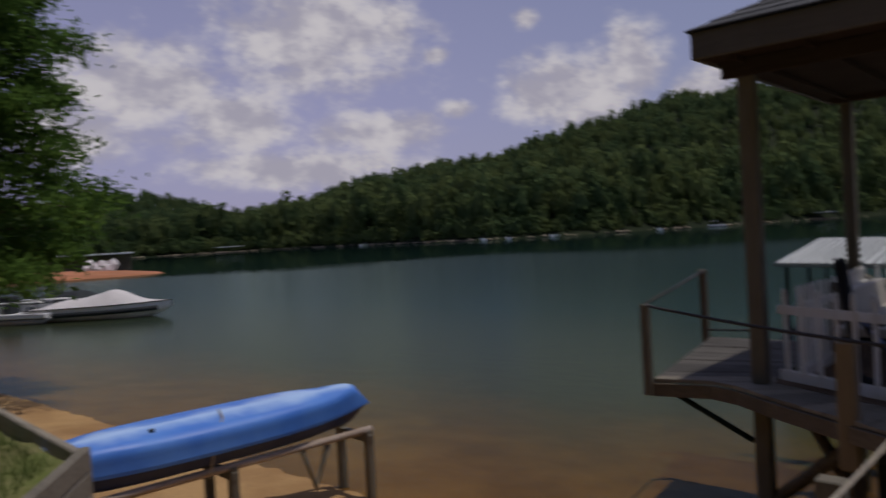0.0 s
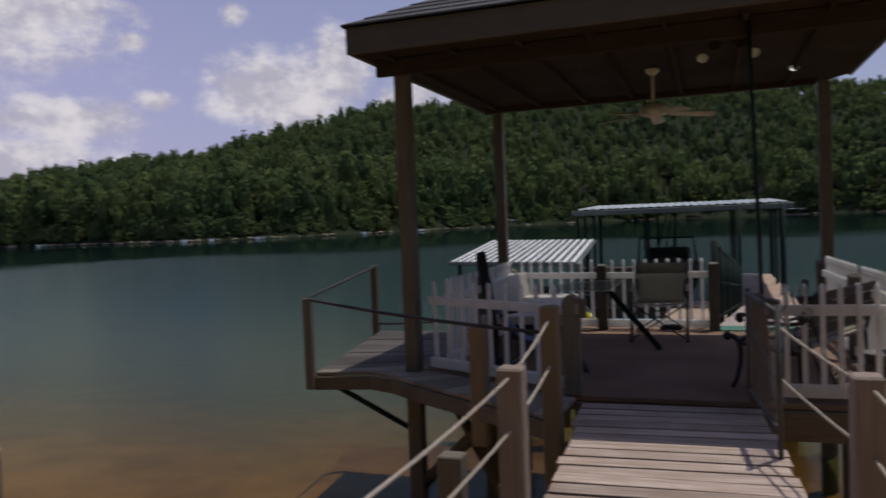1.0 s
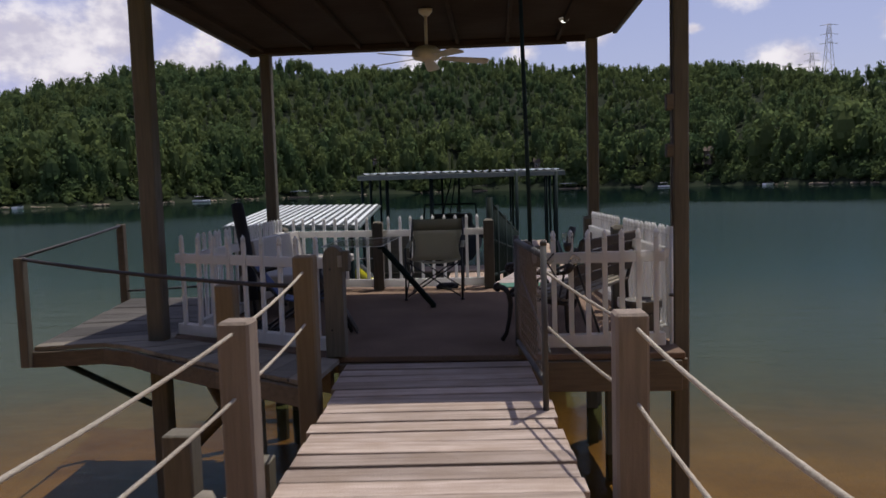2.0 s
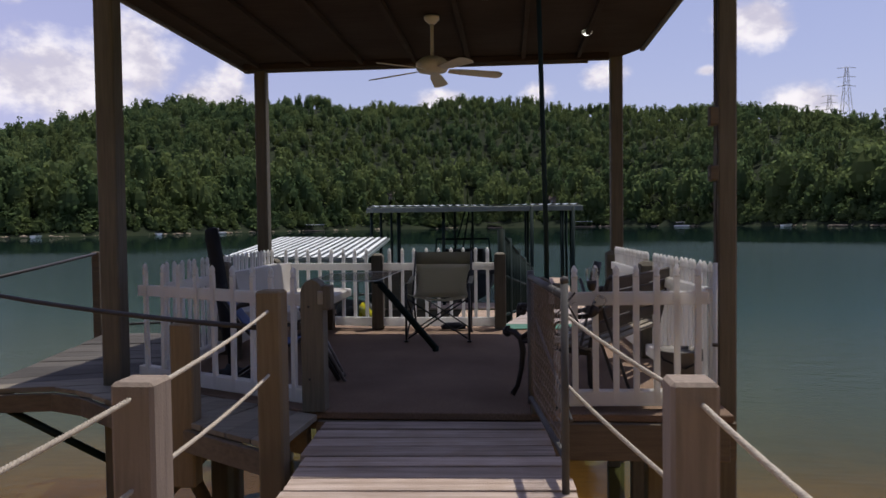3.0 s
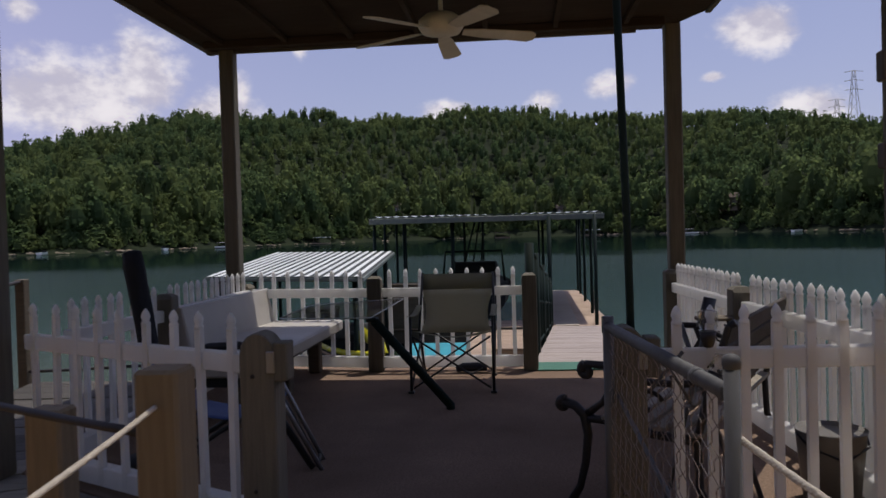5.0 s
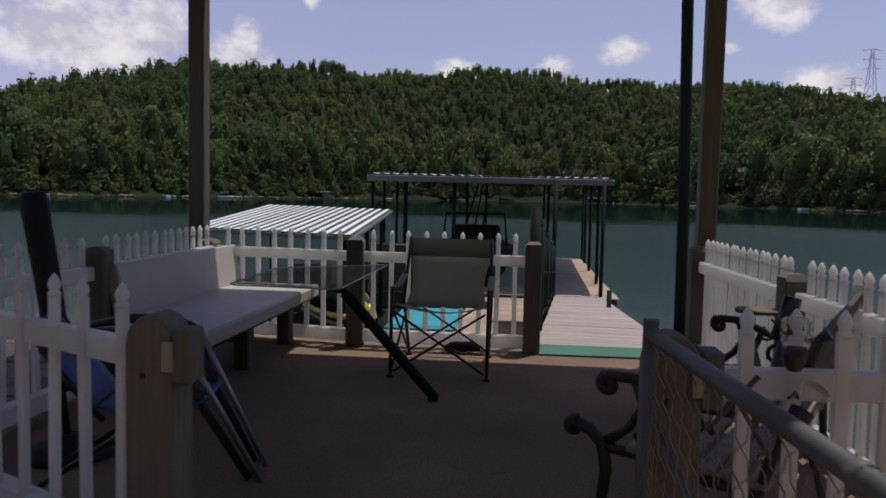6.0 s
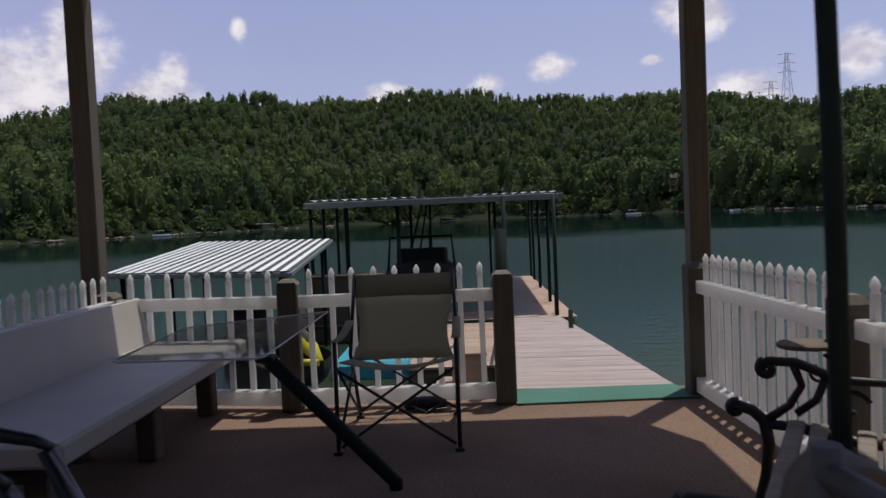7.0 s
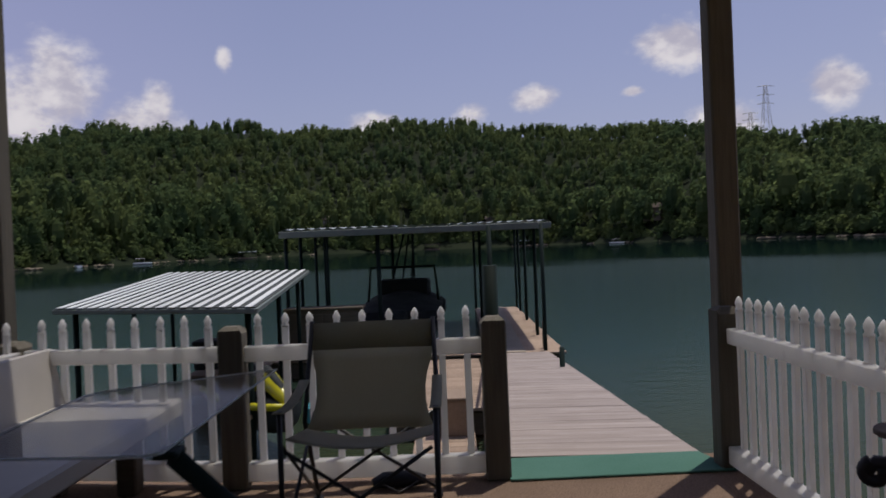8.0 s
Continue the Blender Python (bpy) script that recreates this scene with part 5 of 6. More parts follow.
def build_low_dock():
    """The lower floating dock behind the deck, with what lies on it."""
    dock_deck("dock", "pinkish boarded low dock by the turquoise float", [(-0.62, 19.0), (0.95, 23.8)], -1.15, "tan_board", 0.2)
    dock_deck("dock", "narrow tan boarded finger dock under the white roof", [(-4.9, 22.7), (-3.5, 24.3)], -1.1, "tan_board", 0.2)
    dock_deck("dock", "tan boarded landing beside the ramp", [(-0.1, 13.6), (0.62, 17.6)], -1.0, "tan_board", 0.2)
    t = thing("jet_ski", "yellow and black jet ski on a floating cradle", "jet ski", pose(-2.42, 18.75, WATER_Z + 0.40, 0, 0, -58))
    part("hull", hull_mesh(2.7, 1.05, 0.42), M["dark_cover"], t)
    part("side_band", tube([(-1.3, -0.5, 0.40), (-0.2, -0.535, 0.41), (0.5, -0.48, 0.43), (1.0, -0.3, 0.45), (1.3, -0.05, 0.46)], 0.05, 8), M["yellow"], t, "yellow side band")
    part("hood", tube([(-0.15, 0, 0.55), (0.35, 0, 0.72), (0.85, 0, 0.60), (1.25, 0, 0.45)], [0.10, 0.15, 0.12, 0.04], 12), M["yellow"], t)
    part("hood_stripe", tube([(-0.1, 0, 0.62), (0.35, 0, 0.81), (0.85, 0, 0.67), (1.2, 0, 0.47)], [0.06, 0.085, 0.07, 0.02], 10), M["dark_cover"], t, "black hood stripe")
    part("mirror_pod", tube([(0.15, -0.28, 0.70), (0.45, -0.25, 0.74)], [0.06, 0.04], 8), M["dark_cover"], t)
    part("bumper", tube([(-1.3, -0.48, 0.28), (0.0, -0.5, 0.28), (0.8, -0.38, 0.30)], 0.03, 6), M["tan_board"], t)
    part("saddle", tube([(-1.2, 0, 0.5), (-0.9, 0, 0.62), (-0.2, 0, 0.66), (0.1, 0, 0.72)], [0.12, 0.19, 0.19, 0.14], 12), M["dark_cover"], t, "black vinyl saddle")
    part("handlebar", tube([(0.2, -0.32, 0.98), (0.3, -0.1, 1.0), (0.3, 0.1, 1.0), (0.2, 0.32, 0.98)], 0.02, 8), M["black_tube"], t)
    c = thing("swim_float", "flat turquoise swimming float moored beside the low dock", "float", pose(-1.40, 21.6, WATER_Z - 0.12))
    part("float_body", box((1.45, 2.4, 0.42), (0, 0, 0.21), 0.06), M["teal"], c)
    b = thing("storage_box", "small tan timber box on the landing", "box", pose(0.36, 17.1, -1.0))
    part("body", box((0.45, 0.5, 0.42), (0, 0, 0.21), 0.01), M["tan_board"], b)
    part("lid", box((0.49, 0.54, 0.04), (0, 0, 0.44), 0.008), M["tan_board"], b)
    k = thing("storage_locker", "dark brown timber storage locker on the dock", "locker", pose(-2.45, 24.95, -1.2))
    part("body", box((1.7, 0.5, 1.12), (0, 0, 0.56), 0.015), M["beam_wood"], k)
    part("lid", box((1.78, 0.58, 0.06), (0, 0, 1.15), 0.012), M["beam_wood"], k)
    for i in range(2):
        part("door", box((0.8, 0.03, 0.98), (-0.42 + 0.84 * i, -0.262, 0.55), 0.008), M["beam_wood"], k)
    w = thing("dark_cooler", "black cooler box standing on the low dock", "cooler", pose(-4.5, 23.6, -1.1))
    part("body", box((0.9, 0.55, 0.5), (0, 0, 0.25), 0.04), M["dark_cover"], w)
    part("lid", box((0.94, 0.59, 0.1), (0, 0, 0.55), 0.03), M["dark_cover"], w)


build_low_dock()


# ---- things on the deck ----
def build_long_bench():
    t = thing("long_bench", "long pale grey upholstered bench on dark legs by the fence", "bench", pose(-1.68, 11.04, 0))
    n = 1.22
    part("seat", box((0.72, 2 * n, 0.10), (0.12, 0, 0.42), 0.016), M["cushion"], t)
    bm = box((0.09, 1.90, 0.34), (0, 0.27, 0), 0.010)
    part("backrest", bm, M["cushion"], t, at=pose(-0.27, 0, 0.615, 0, -12, 0))
    part("seat_frame", box((0.6, 2 * n - 0.1, 0.07), (0.06, 0, 0.335), 0.01), M["dark_cover"], t)
    for x in (-0.16, 0.26):
        for y in (-0.98, 0.06, 0.98):
            part("leg", box((0.11, 0.11, 0.30), (x, y, 0.15), 0.01), M["beam_wood"], t)


build_long_bench()


def build_glass_table():
    t = thing("glass_table", "frosted glass table on a splayed dark green leg by the bench", "table", pose(-0.79, 10.3, 0))
    outline = [(0.30, 1.29), (0.26, 1.28), (-0.36, 0.86), (-0.40, 0.78), (-0.36, -0.13), (-0.32, -0.17), (0.25, -0.21), (0.295, -0.17)]
    top = part("tabletop", prism(outline, 0.712, 0.724, 0.002), M["glass"], t, "frosted glass top")
    part("polished_edge", tube([(x, y, 0.718) for x, y in outline + outline[:1]], 0.004, 6), M["glass_edge"], top, "pale polished glass edge")
    for a, b in (((0.78, 0.22, 0.03), (0.30, -0.10, 0.685)),):
        leg = part("leg", tube([a, b], 0.032, 10), M["green_steel"], t)
        part("foot", tube([(a[0], a[1], 0.0), (a[0], a[1], 0.045)], 0.033, 10), M["green_steel"], leg)
    part("hub", box((0.08, 0.09, 0.025), (0.285, -0.10, 0.698), 0.008), M["green_steel"], t)


build_glass_table()


def sling(bm_pts, thick=0.006):
    """A cloth sheet from rows of points, with a little thickness."""
    bm = bmesh.new()
    rows = [[bm.verts.new(p) for p in r] for r in bm_pts]
    for a, b in zip(rows, rows[1:]):
        for j in range(len(a) - 1):
            bm.faces.new((a[j], a[j + 1], b[j + 1], b[j])).smooth = True
    bmesh.ops.recalc_face_normals(bm, faces=bm.faces[:])
    bmesh.ops.solidify(bm, geom=bm.faces[:], thickness=thick)
    return bm


def build_camp_chair():
    t = thing("camp_chair", "olive canvas folding camp chair on black crossed legs", "chair", pose(-0.04, 11.42, 0))
    w = 0.31
    back = [[((-w + 2 * w * j / 8) * (1 - 0.13 * math.sin(math.pi * min(1.0, 1.15 * i / 6)) ** 0.7), 0.12 + 0.26 * i / 6 - 0.03 * math.sin(math.pi * j / 8) * -1, 0.42 + 0.36 * i / 6) for j in range(9)] for i in range(7)]
    part("backrest", sling(back), M["canvas"], t)
    band = [[(-w + 2 * w * j / 8, 0.372 + 0.045 * i / 2 + 0.02 * math.sin(math.pi * j / 8), 0.775 + 0.135 * i / 2) for j in range(9)] for i in range(3)]
    part("head_band", sling(band), M["canvas_dark"], t, "darker canvas band across the top")
    seat = [[(-w + 2 * w * j / 8, -0.33 + 0.47 * i / 6, 0.50 - 0.07 * i / 6 - 0.05 * math.sin(math.pi * j / 8)) for j in range(9)] for i in range(7)]
    part("seat", sling(seat), M["canvas"], t)
    for s in (-1, 1):
        bp = part("back_pole", tube([(s * w, 0.38, 0.02), (s * (w + 0.02), 0.20, 0.45), (s * (w + 0.005), 0.425, 0.92)], 0.012, 8), M["black_tube"], t)
        fp = part("front_pole", tube([(s * (w + 0.02), -0.36, 0.0), (s * (w + 0.02), -0.34, 0.62)], 0.012, 8), M["black_tube"], t)
        arm = [[(s * (w + 0.02 + 0.05 * (j - 0.5)), -0.36 + 0.6 * i / 4, 0.62 + 0.03 * i / 4 - 0.03 * math.sin(math.pi * i / 4)) for j in range(2)] for i in range(5)]
        part("armrest", sling(arm), M["canvas_dark"], t)
        part("side_bar", tube([(s * (w + 0.02), -0.36, 0.03), (s * w, 0.36, 0.46)], 0.009, 6), M["black_tube"], t)
        part("side_bar", tube([(s * w, 0.38, 0.03), (s * (w + 0.02), -0.34, 0.48)], 0.009, 6), M["black_tube"], t)
        part("foot", box((0.05, 0.05, 0.02), (s * (w + 0.02), -0.36, 0.01), 0.006), M["black_tube"], fp)
        part("foot", box((0.05, 0.05, 0.02), (s * w, 0.38, 0.01), 0.006), M["black_tube"], bp)
    for y in (-0.36, 0.38):
        part("cross_bar", tube([(-w, y, 0.04), (w, y * 0.96, 0.45)], 0.009, 6), M["black_tube"], t)
        part("cross_bar", tube([(w, y, 0.04), (-w, y * 0.96, 0.45)], 0.009, 6), M["black_tube"], t)


build_camp_chair()


def build_pouch():
    t = thing("chair_bag", "dark rolled carry bag lying under the camp chair", "bag", pose(0.06, 11.93, 0.0, 0, 0, 6))
    part("roll", tube([(-0.14, 0, 0.035), (-0.08, 0.01, 0.05), (0.06, 0.0, 0.052), (0.14, 0, 0.04)], [0.03, 0.05, 0.052, 0.03], 10, flat=0.8), M["navy"], t)
    part("strap", tube([(-0.1, -0.05, 0.05), (0.0, -0.09, 0.01), (0.1, -0.05, 0.05)], 0.006, 6), M["black_tube"], t)


build_pouch()


def scroll(c, r0, r1, a0, a1, k=18):
    """Points of a spiral in the x-z plane."""
    return [(c[0] + (r0 + (r1 - r0) * i / k) * math.cos(a0 + (a1 - a0) * i / k), 0, c[1] + (r0 + (r1 - r0) * i / k) * math.sin(a0 + (a1 - a0) * i / k)) for i in range(k + 1)]


def iron_end():
    """One cast-iron bench end: scrolled arm, curved front and rear legs. Faces -x."""
    bm = bmesh.new()
    tube([(-0.33, 0, 0.62), (-0.30, 0, 0.66), (-0.2, 0, 0.66), (-0.05, 0, 0.60), (0.12, 0, 0.60), (0.24, 0, 0.62)], [0.0165, 0.0195, 0.0195, 0.0180, 0.0165, 0.0150], 8, bm)
    tube(scroll((-0.30, 0.628), 0.036, 0.006, 1.9, 7.6), 0.019, 8, bm)
    tube([(-0.21, 0, 0.655), (-0.18, 0, 0.57), (-0.225, 0, 0.49), (-0.30, 0, 0.43)], [0.0165, 0.0150, 0.0165, 0.0195], 8, bm)
    tube([(-0.10, 0, 0.60), (-0.13, 0, 0.52), (-0.2, 0, 0.46)], 0.016, 8, bm)
    tube([(-0.42, 0, 0.475), (-0.36, 0, 0.46), (-0.315, 0, 0.42), (-0.30, 0, 0.33), (-0.315, 0, 0.2), (-0.345, 0, 0.08), (-0.385, 0, 0.015)], [0.024, 0.0235, 0.0255, 0.0225, 0.0195, 0.0180, 0.0210], 8, bm)
    tube([(-0.31, 0, 0.41), (-0.2, 0, 0.405)], 0.02, 8, bm)
    tube(scroll((-0.42, 0.46), 0.026, 0.006, 1.2, 5.5), 0.024, 8, bm)
    tube([(-0.22, 0, 0.41), (0.0, 0, 0.37), (0.2, 0, 0.36)], 0.022, 8, bm)
    tube([(0.27, 0, 0.015), (0.2, 0, 0.15), (0.19, 0, 0.36), (0.25, 0, 0.6), (0.33, 0, 0.86), (0.36, 0, 0.88)], [0.0210, 0.0180, 0.0180, 0.0180, 0.0165, 0.0195], 8, bm)
    tube(scroll((-0.02, 0.5), 0.07, 0.02, 0.3, 5.6), 0.011, 6, bm)
    bmesh.ops.scale(bm, vec=(1, 1, 0.99), verts=bm.verts)
    return mesh_of("iron_end", bm, M["iron"])


def build_iron_bench():
    t = thing("garden_bench", "garden bench with black scrolled cast-iron ends and grey slats", "bench", pose(1.425, 9.16, 0, 0, 0, -27.5))
    end = iron_end()
    for y in (-0.77, 0.77):
        part("iron_end", end, None, t, at=pose(0, y, 0))
    for i in range(6):
        part("seat_slat", box((0.06, 1.58, 0.022), (-0.2 + i * 0.078, 0, 0.415 - 0.006 * i), 0.005), M["grey_wood"], t)
    for i in range(4):
        part("back_slat", box((0.022, 1.58, 0.088), (0.235 + 0.028 * i, 0, 0.52 + 0.098 * i), 0.005, Matrix.Rotation(radians(15), 3, "Y")), M["dark_slat"], t, "dark brown back slat")


build_iron_bench()


def build_plant_stand():
    t = thing("wall_shelf", "small oval wooden shelf on a black scrolled bracket", "shelf", pose(1.84, 10.22, 0.615))
    part("board", prism([(0.125 * math.cos(a) - 0.06, 0.11 * math.sin(a)) for a in (2 * math.pi * k / 18 for k in range(18))], 0.04, 0.06, 0.004), M["beam_wood"], t)
    part("bracket", tube([(0.05, 0, -0.22), (0.04, 0, 0.0), (0.02, 0, 0.04)], 0.009, 8), M["iron"], t)
    part("bracket", tube(scroll((-0.02, -0.06), 0.07, 0.02, 1.2, -4.5), 0.007, 8), M["iron"], t)
    part("plate", box((0.03, 0.12, 0.22), (0.06, 0, -0.16), 0.01), M["iron"], t)


build_plant_stand()


def build_folding_chair():
    t = thing("folding_chair", "half-folded chair with blue fabric and curved black armrests", "chair", pose(-1.12, 9.10, 0, 0, 0, 12))
    for y in (-0.17, 0.17):
        part("armrest", tube([(-0.34, y, 0.585), (-0.26, y, 0.63), (-0.10, y, 0.665), (0.06, y, 0.665), (0.17, y, 0.635), (0.22, y, 0.605)], [0.020, 0.026, 0.030, 0.030, 0.024, 0.018], 10, flat=0.8), M["black_tube"], t)
        part("leg", tube([(0.21, y, 0.61), (0.34, y * 0.8, 0.36), (0.52, y * 0.55, 0.0)], 0.013, 8), M["galv"], t, "grey steel leg")
        part("leg", tube([(0.19, y, 0.60), (0.30, y * 0.85, 0.33), (0.47, y * 0.6, 0.02)], [0.017, 0.021, 0.017], 8), M["black_tube"], t)
        part("leg", tube([(-0.40, y, 0.0), (0.0, y, 0.26), (0.31, y, 0.42)], 0.013, 8), M["black_tube"], t)
        part("back_tube", tube([(-0.10, y, 0.30), (-0.28, y, 0.50), (-0.40, y, 0.70)], 0.013, 8), M["black_tube"], t)
    part("seat", sling([[(-0.12 + 0.44 * i / 6, -0.17 + 0.34 * j / 6, 0.36 + 0.03 * i / 6 - 0.05 * math.sin(math.pi * i / 6)) for j in range(7)] for i in range(7)]), M["blue_cloth"], t)
    part("backrest", sling([[(-0.14 - 0.26 * i / 6, -0.17 + 0.34 * j / 6, 0.36 + 0.34 * i / 6) for j in range(7)] for i in range(7)]), M["blue_cloth"], t)
    part("foot_bar", tube([(0.50, -0.10, 0.03), (0.50, 0.10, 0.03)], 0.012, 8), M["black_tube"], t)


build_folding_chair()


def build_closed_umbrella():
    t = thing("closed_umbrella", "closed black umbrella leaning by the picket fence", "umbrella", pose(-1.68, 9.28, 0))
    part("pole", tube([(0.10, 0.02, 0.0), (0.06, 0.01, 0.4), (-0.03, -0.01, 1.20)], 0.018, 8), M["black_tube"], t)
    bm = tube([(0.07, 0.01, 0.30), (0.05, 0.01, 0.5), (0.01, 0, 0.85), (-0.025, -0.01, 1.14), (-0.033, -0.01, 1.215), (-0.035, -0.01, 1.225)], [0.035, 0.046, 0.052, 0.054, 0.048, 0.02], 14)
    for v in bm.verts:
        a = math.atan2(v.co.y, v.co.x)
        k = 1 + 0.16 * math.sin(a * 7)
        v.co.x *= k
        v.co.y *= k
    part("canopy", bm, M["navy"], t, "folded black fabric")
    part("strap", lathe([(0.049, 0.0), (0.052, 0.02), (0.049, 0.04)], 14), M["navy"], t, at=pose(0.025, 0.0, 0.72))
    part("base", lathe([(0.2, 0.0), (0.2, 0.03), (0.06, 0.06), (0.04, 0.1)], 18), M["dark_cover"], t, at=pose(0.10, 0.02, 0))


build_closed_umbrella()


def build_bucket():
    t = thing("bucket", "grey plastic bucket standing by the corner post", "bucket", pose(1.905, 8.70, 0))
    part("bucket_body", lathe([(0.12, 0.0), (0.15, 0.32), (0.155, 0.33), (0.14, 0.31)], 18), M["tan_plastic"], t)
    part("handle", tube([(-0.152, 0, 0.31), (-0.13, -0.09, 0.27), (0.0, -0.16, 0.22), (0.13, -0.09, 0.27), (0.152, 0, 0.31)], 0.006, 6), M["black_tube"], t)


build_bucket()


def build_lantern(at):
    t = thing("solar_lantern", "small clear-topped solar lantern hung on the picket fence", "lantern", at, "lanterns by the gate")
    part("base", lathe([(0.012, -0.035), (0.02, -0.03), (0.03, 0.0), (0.032, 0.03)], 16), M["iron"], t)
    ribs = [(0.034 + 0.007 * min(1.0, i / 3) - (0.005 if i % 2 else 0.0), 0.03 + 0.009 * i) for i in range(9)]
    part("jar", lathe([(0.03, 0.03)] + ribs + [(0.026, 0.112), (0.005, 0.115)], 18), M["clear"], t, "ribbed cloudy clear plastic jar")
    part("hook", tube([(0, 0.03, 0.06), (0, 0.05, 0.08), (0, 0.06, 0.05)], 0.004, 6), M["iron"], t)


build_lantern(pose(1.235, 8.15, 0.83))
build_lantern(pose(1.245, 8.135, 0.665, 0, 38, 30))


def build_strap():
    """A flat steel strap, curled over beside the gate post."""
    t = thing("curled_strap", "curled flat strap of grey steel hanging by the gate", "strap", pose(1.125, 8.06, 0.66))
    ring = [(0.045 * math.cos(a) * (1 - 0.25 * f), 0.0, 0.075 * math.sin(a)) for f, a in ((k / 16, -2.2 + 4.4 * k / 16) for k in range(17))]
    bm = bmesh.new()
    rows = [[bm.verts.new((x, y, z)) for y in (-0.016, 0.016)] for x, _, z in ring]
    for p, q in zip(rows, rows[1:]):
        bm.faces.new((p[0], p[1], q[1], q[0])).smooth = True
    bmesh.ops.solidify(bm, geom=bm.faces[:], thickness=0.005)
    part("band", bm, M["galv"], t)
    part("bar", tube([(-0.17, 0.03, 0.16), (-0.05, 0.02, 0.06), (0.03, 0.0, -0.08)], 0.013, 6, flat=0.5), M["old_galv"], t)
    part("bar", tube([(-0.13, 0.02, -0.02), (0.0, 0.03, 0.13)], 0.013, 6, flat=0.5), M["old_galv"], t)


build_strap()


def build_stool():
    """A folded stool frame that leans against the fence."""
    t = thing("folded_stool", "folded stool frame of flat grey steel bars", "stool", pose(1.30, 8.40, 0))
    for a, b in (((-0.20, 0.06, 0.0), (0.0, -0.02, 0.92)), ((0.16, 0.05, 0.0), (-0.12, -0.02, 0.86)), ((0.24, 0.02, 0.0), (-0.02, -0.05, 0.80))):
        part("bar", tube([a, b], 0.018, 6, flat=0.5), M["old_galv"], t)
    part("cross_bar", tube([(-0.16, 0.02, 0.62), (0.12, 0.0, 0.72)], 0.014, 6), M["old_galv"], t)
    part("grip", tube([(-0.03, -0.03, 0.84), (0.0, -0.03, 0.97)], [0.03, 0.026], 10), M["black_tube"], t, "black plastic grip")


build_stool()


# ---- beach and bank ----
def build_oars():
    """Two oars left standing against the gangway, and the cut-off piles behind them."""
    for dx, dz, tilt in ((0.0, 0.0, 0.0), (0.09, -0.06, 0.05)):
        t = thing("oar", "grey weathered wooden oar leaning beside the gangway", "oar", pose(-0.98 + dx, 5.05, -1.25), "oars by the gangway")
        a, b = Vector((0.0, 0.0, 0.0)), Vector((0.14, 1.05 + tilt, 1.02 + dz))
        part("shaft", tube([a, a.lerp(b, 0.62)], 0.022, 8), M["grey_wood"], t)
        part("blade", tube([a.lerp(b, f) for f in (0.6, 0.68, 0.78, 0.9, 0.97, 1.0)], [0.022, 0.05, 0.08, 0.085, 0.07, 0.03], 10, flat=0.25), M["grey_wood"], t)
        part("collar", tube([a.lerp(b, 0.56), a.lerp(b, 0.61)], 0.028, 8), M["rust"], t)
    for x, y, top in ((-1.12, 6.45, -0.03), (-0.78, 6.75, -0.30)):
        g = float(ground_z(x, y)) - 0.2
        t = thing("pile", "sawn-off square timber pile beside the gangway", "pile", pose(x, y, g), "piles under the deck")
        part("post", box((0.17, 0.15, top - g), (0, 0, (top - g) / 2), 0.01), M["post_wood"], t)


build_oars()


def kayak_hull(L, W, H, k=30):
    """An upturned kayak: a hull with hard chines and a flattened keel on top, both ends drawn to a blunt, raised point."""
    bm = bmesh.new()
    rows = []
    side = [(1.0, 0.0), (1.0, 0.12), (0.97, 0.26), (0.945, 0.42), (0.925, 0.58), (0.88, 0.72), (0.78, 0.83), (0.55, 0.90), (0.15, 0.955)]
    prof = [(-y, z) for y, z in side] + [(0.0, 1.0)] + side[::-1]
    for i in range(k + 1):
        f = i / k
        g = abs(2 * f - 1)
        half = W / 2 * max(0.10, (1 - g ** 2.8) ** 0.8)
        top = H * (0.90 + 0.20 * g ** 3 - 0.10 * math.exp(-((g - 0.72) / 0.12) ** 2)) * (1 - 0.62 * g ** 14)
        low = 0.0
        rows.append([bm.verts.new((L * (f - 0.5) + math.copysign(0.14, f - 0.5) * g ** 10 * (0.6 - z), half * y, low + (top - low) * z)) for y, z in prof])
    for a, b in zip(rows, rows[1:]):
        for j in range(len(prof) - 1):
            bm.faces.new((a[j], a[j + 1], b[j + 1], b[j])).smooth = True
        for j in (1, 3, 15, 17):
            e = bm.edges.get((a[j], b[j]))
            if e:
                e.smooth = False
    bm.faces.new(rows[0])
    bm.faces.new(rows[-1][::-1])
    bmesh.ops.recalc_face_normals(bm, faces=bm.faces[:])
    return bm


